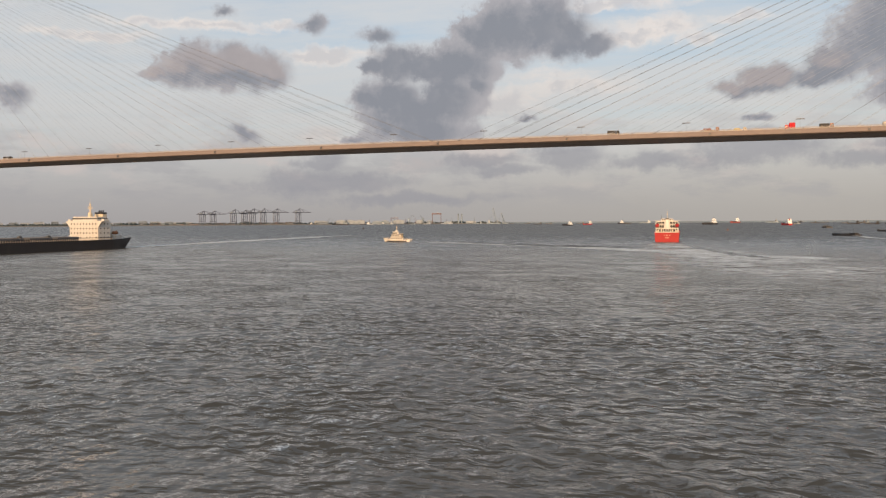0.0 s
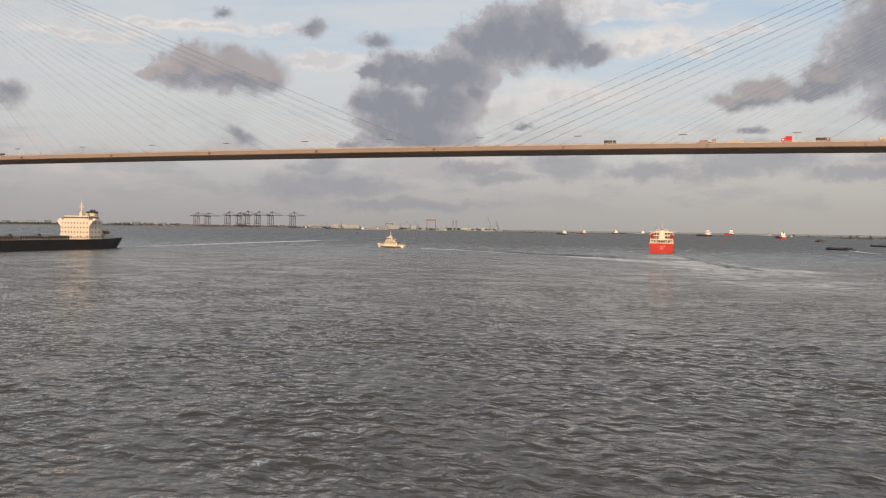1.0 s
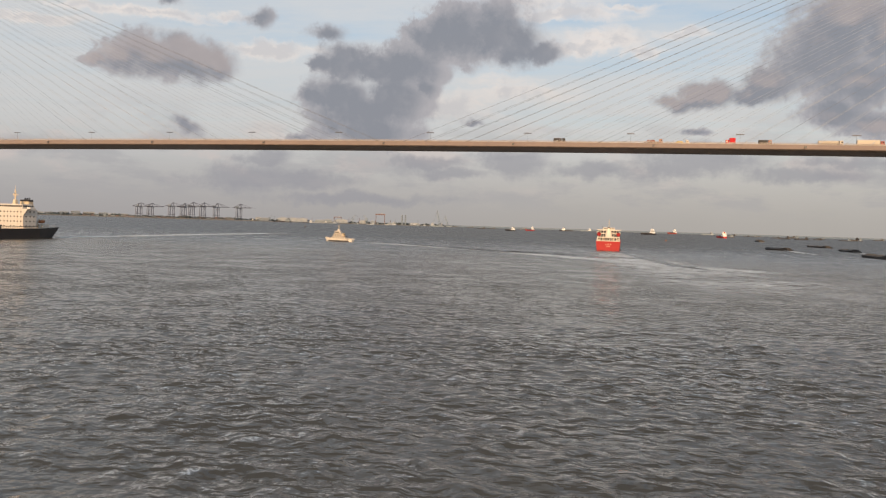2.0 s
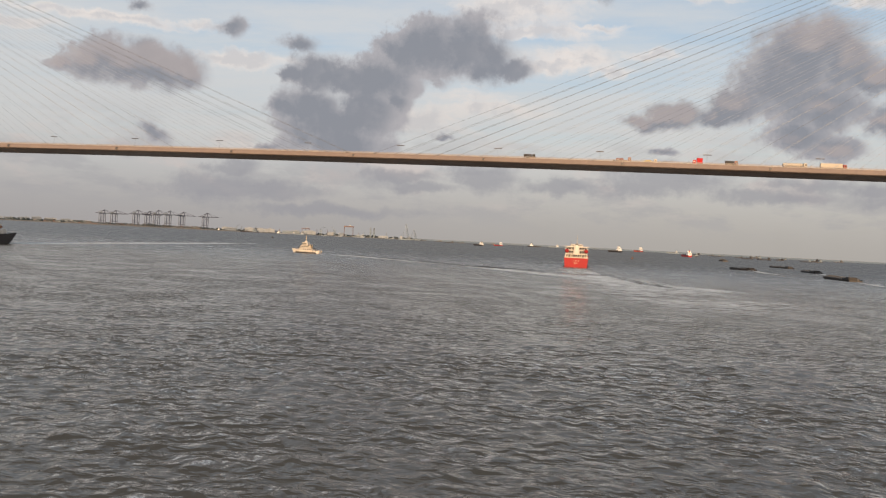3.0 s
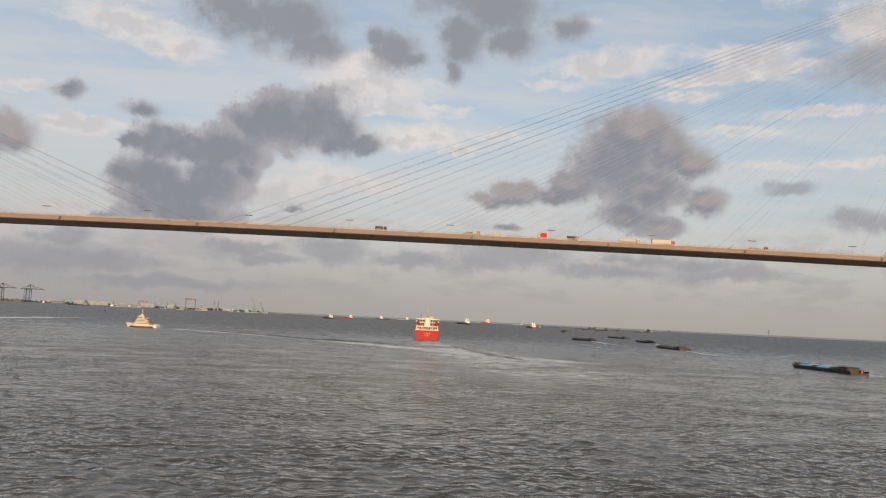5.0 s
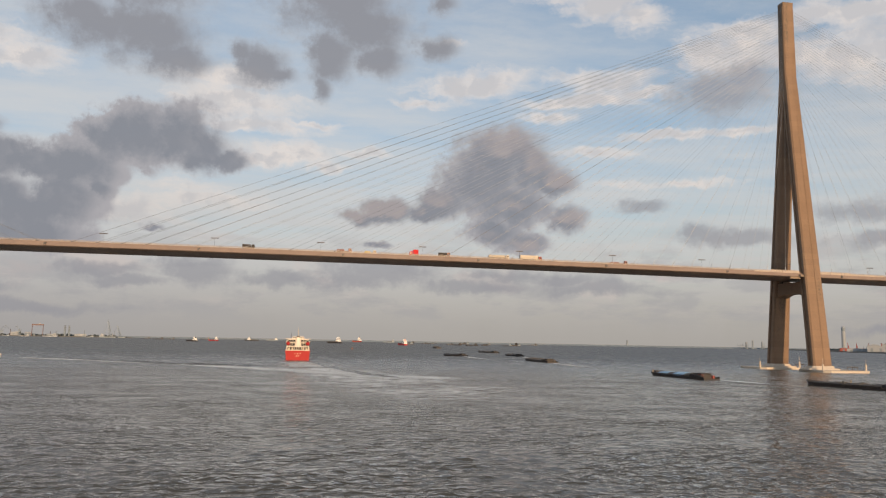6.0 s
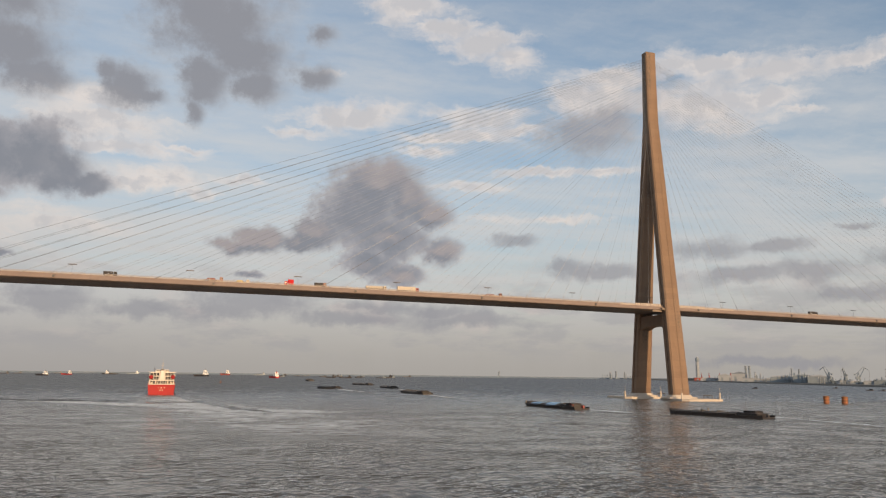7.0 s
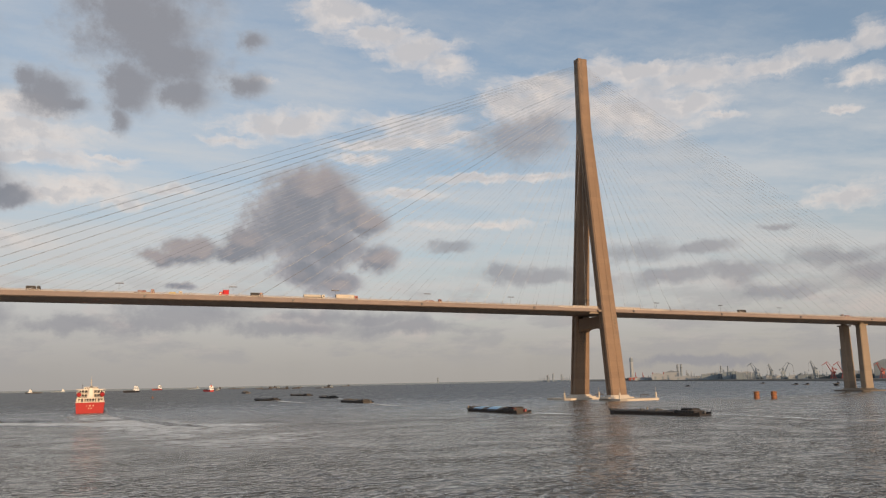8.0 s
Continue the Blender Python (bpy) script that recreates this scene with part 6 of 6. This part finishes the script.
wake([(-210, 619), (-145, 578), (-75, 521), (1, 438), (52, 381), (83, 352)], 22, 52, 5.0, "thin pale wake trailing behind the tug")
wake([(-383, 453), (-389, 533), (-400, 637), (-410, 813), (-414, 955)], 22, 45, 4.5, "thin white wake behind the black ship")
# the slick's brighter reflection is painted here in pale foam colour
wake([(-10, 603), (7, 464), (30, 341), (50, 268), (66, 218)], 46, 140, 1.9, "broad pale slick wake behind the red ship")
wake([(209, 651), (203, 582), (209, 549)], 10, 14, 2.4, "short white wake behind a barge")
wake([(177, 898), (172, 796), (175, 737)], 12, 18, 2.2, "short white wake behind a barge")
wake([(256, 920), (232, 785)], 12, 18, 2.0, "short white wake behind a barge")
wake([(209, 379), (213, 349), (230, 337)], 8, 12, 1.3, "faint wake behind the loaded barge")
wake([(257, 299), (257, 256), (253, 218)], 8, 12, 1.3, "faint wake behind the long barge")
wake([(92, 2950), (20, 2900), (-90, 2800)], 40, 60, 2.4, "white wake behind a distant ship")


def swell(pts, width, height, label):
    """A long low wave of river water thrown up by a passing hull."""
    path = []
    for a, b in zip(pts, pts[1:]):
        for k in range(16):
            path.append(Vector(a).lerp(Vector(b), k / 16))
    path.append(Vector(pts[-1]))
    m, v, f, n = len(path), [], [], 13
    for i, p in enumerate(path):
        d = (path[min(i + 1, m - 1)] - path[max(i - 1, 0)]).normalized()
        s, u = Vector((-d.y, d.x)), i / (m - 1)
        h = height * math.sin(math.pi * u) ** 0.5 * (0.75 + 0.25 * math.sin(i * 0.7) * math.sin(i * 0.23))
        for k in range(n):
            c = k / (n - 1) - 0.5
            v.append((p.x + s.x * width * c, p.y + s.y * width * c, -0.05 + (h + 0.05) * 0.5 * (1 + math.cos(2 * math.pi * c))))
    for i in range(m - 1):
        for k in range(n - 1):
            f.append((i * n + k, (i + 1) * n + k, (i + 1) * n + k + 1, i * n + k + 1))
    me = bpy.data.meshes.new("wake_wave")
    me.from_pydata(v, [], f)
    me.polygons.foreach_set("use_smooth", [True] * len(f))
    me.materials.append(WATER)
    return tagged(new("wake_wave", me), label, "wave", kind="structure")


swell([(-232, 664), (-147, 588), (-83, 525), (-42, 511), (-20, 512)], 14, 1.5, "long low dark wave beside the pale wake")
swell([(-45, 695), (-28, 745), (-22, 818)], 10, 1.2, "short dark stern wave of the red ship")
swell([(2, 608), (14, 500), (30, 401), (43, 371)], 11, 1.4, "dark stern wave of the red ship")
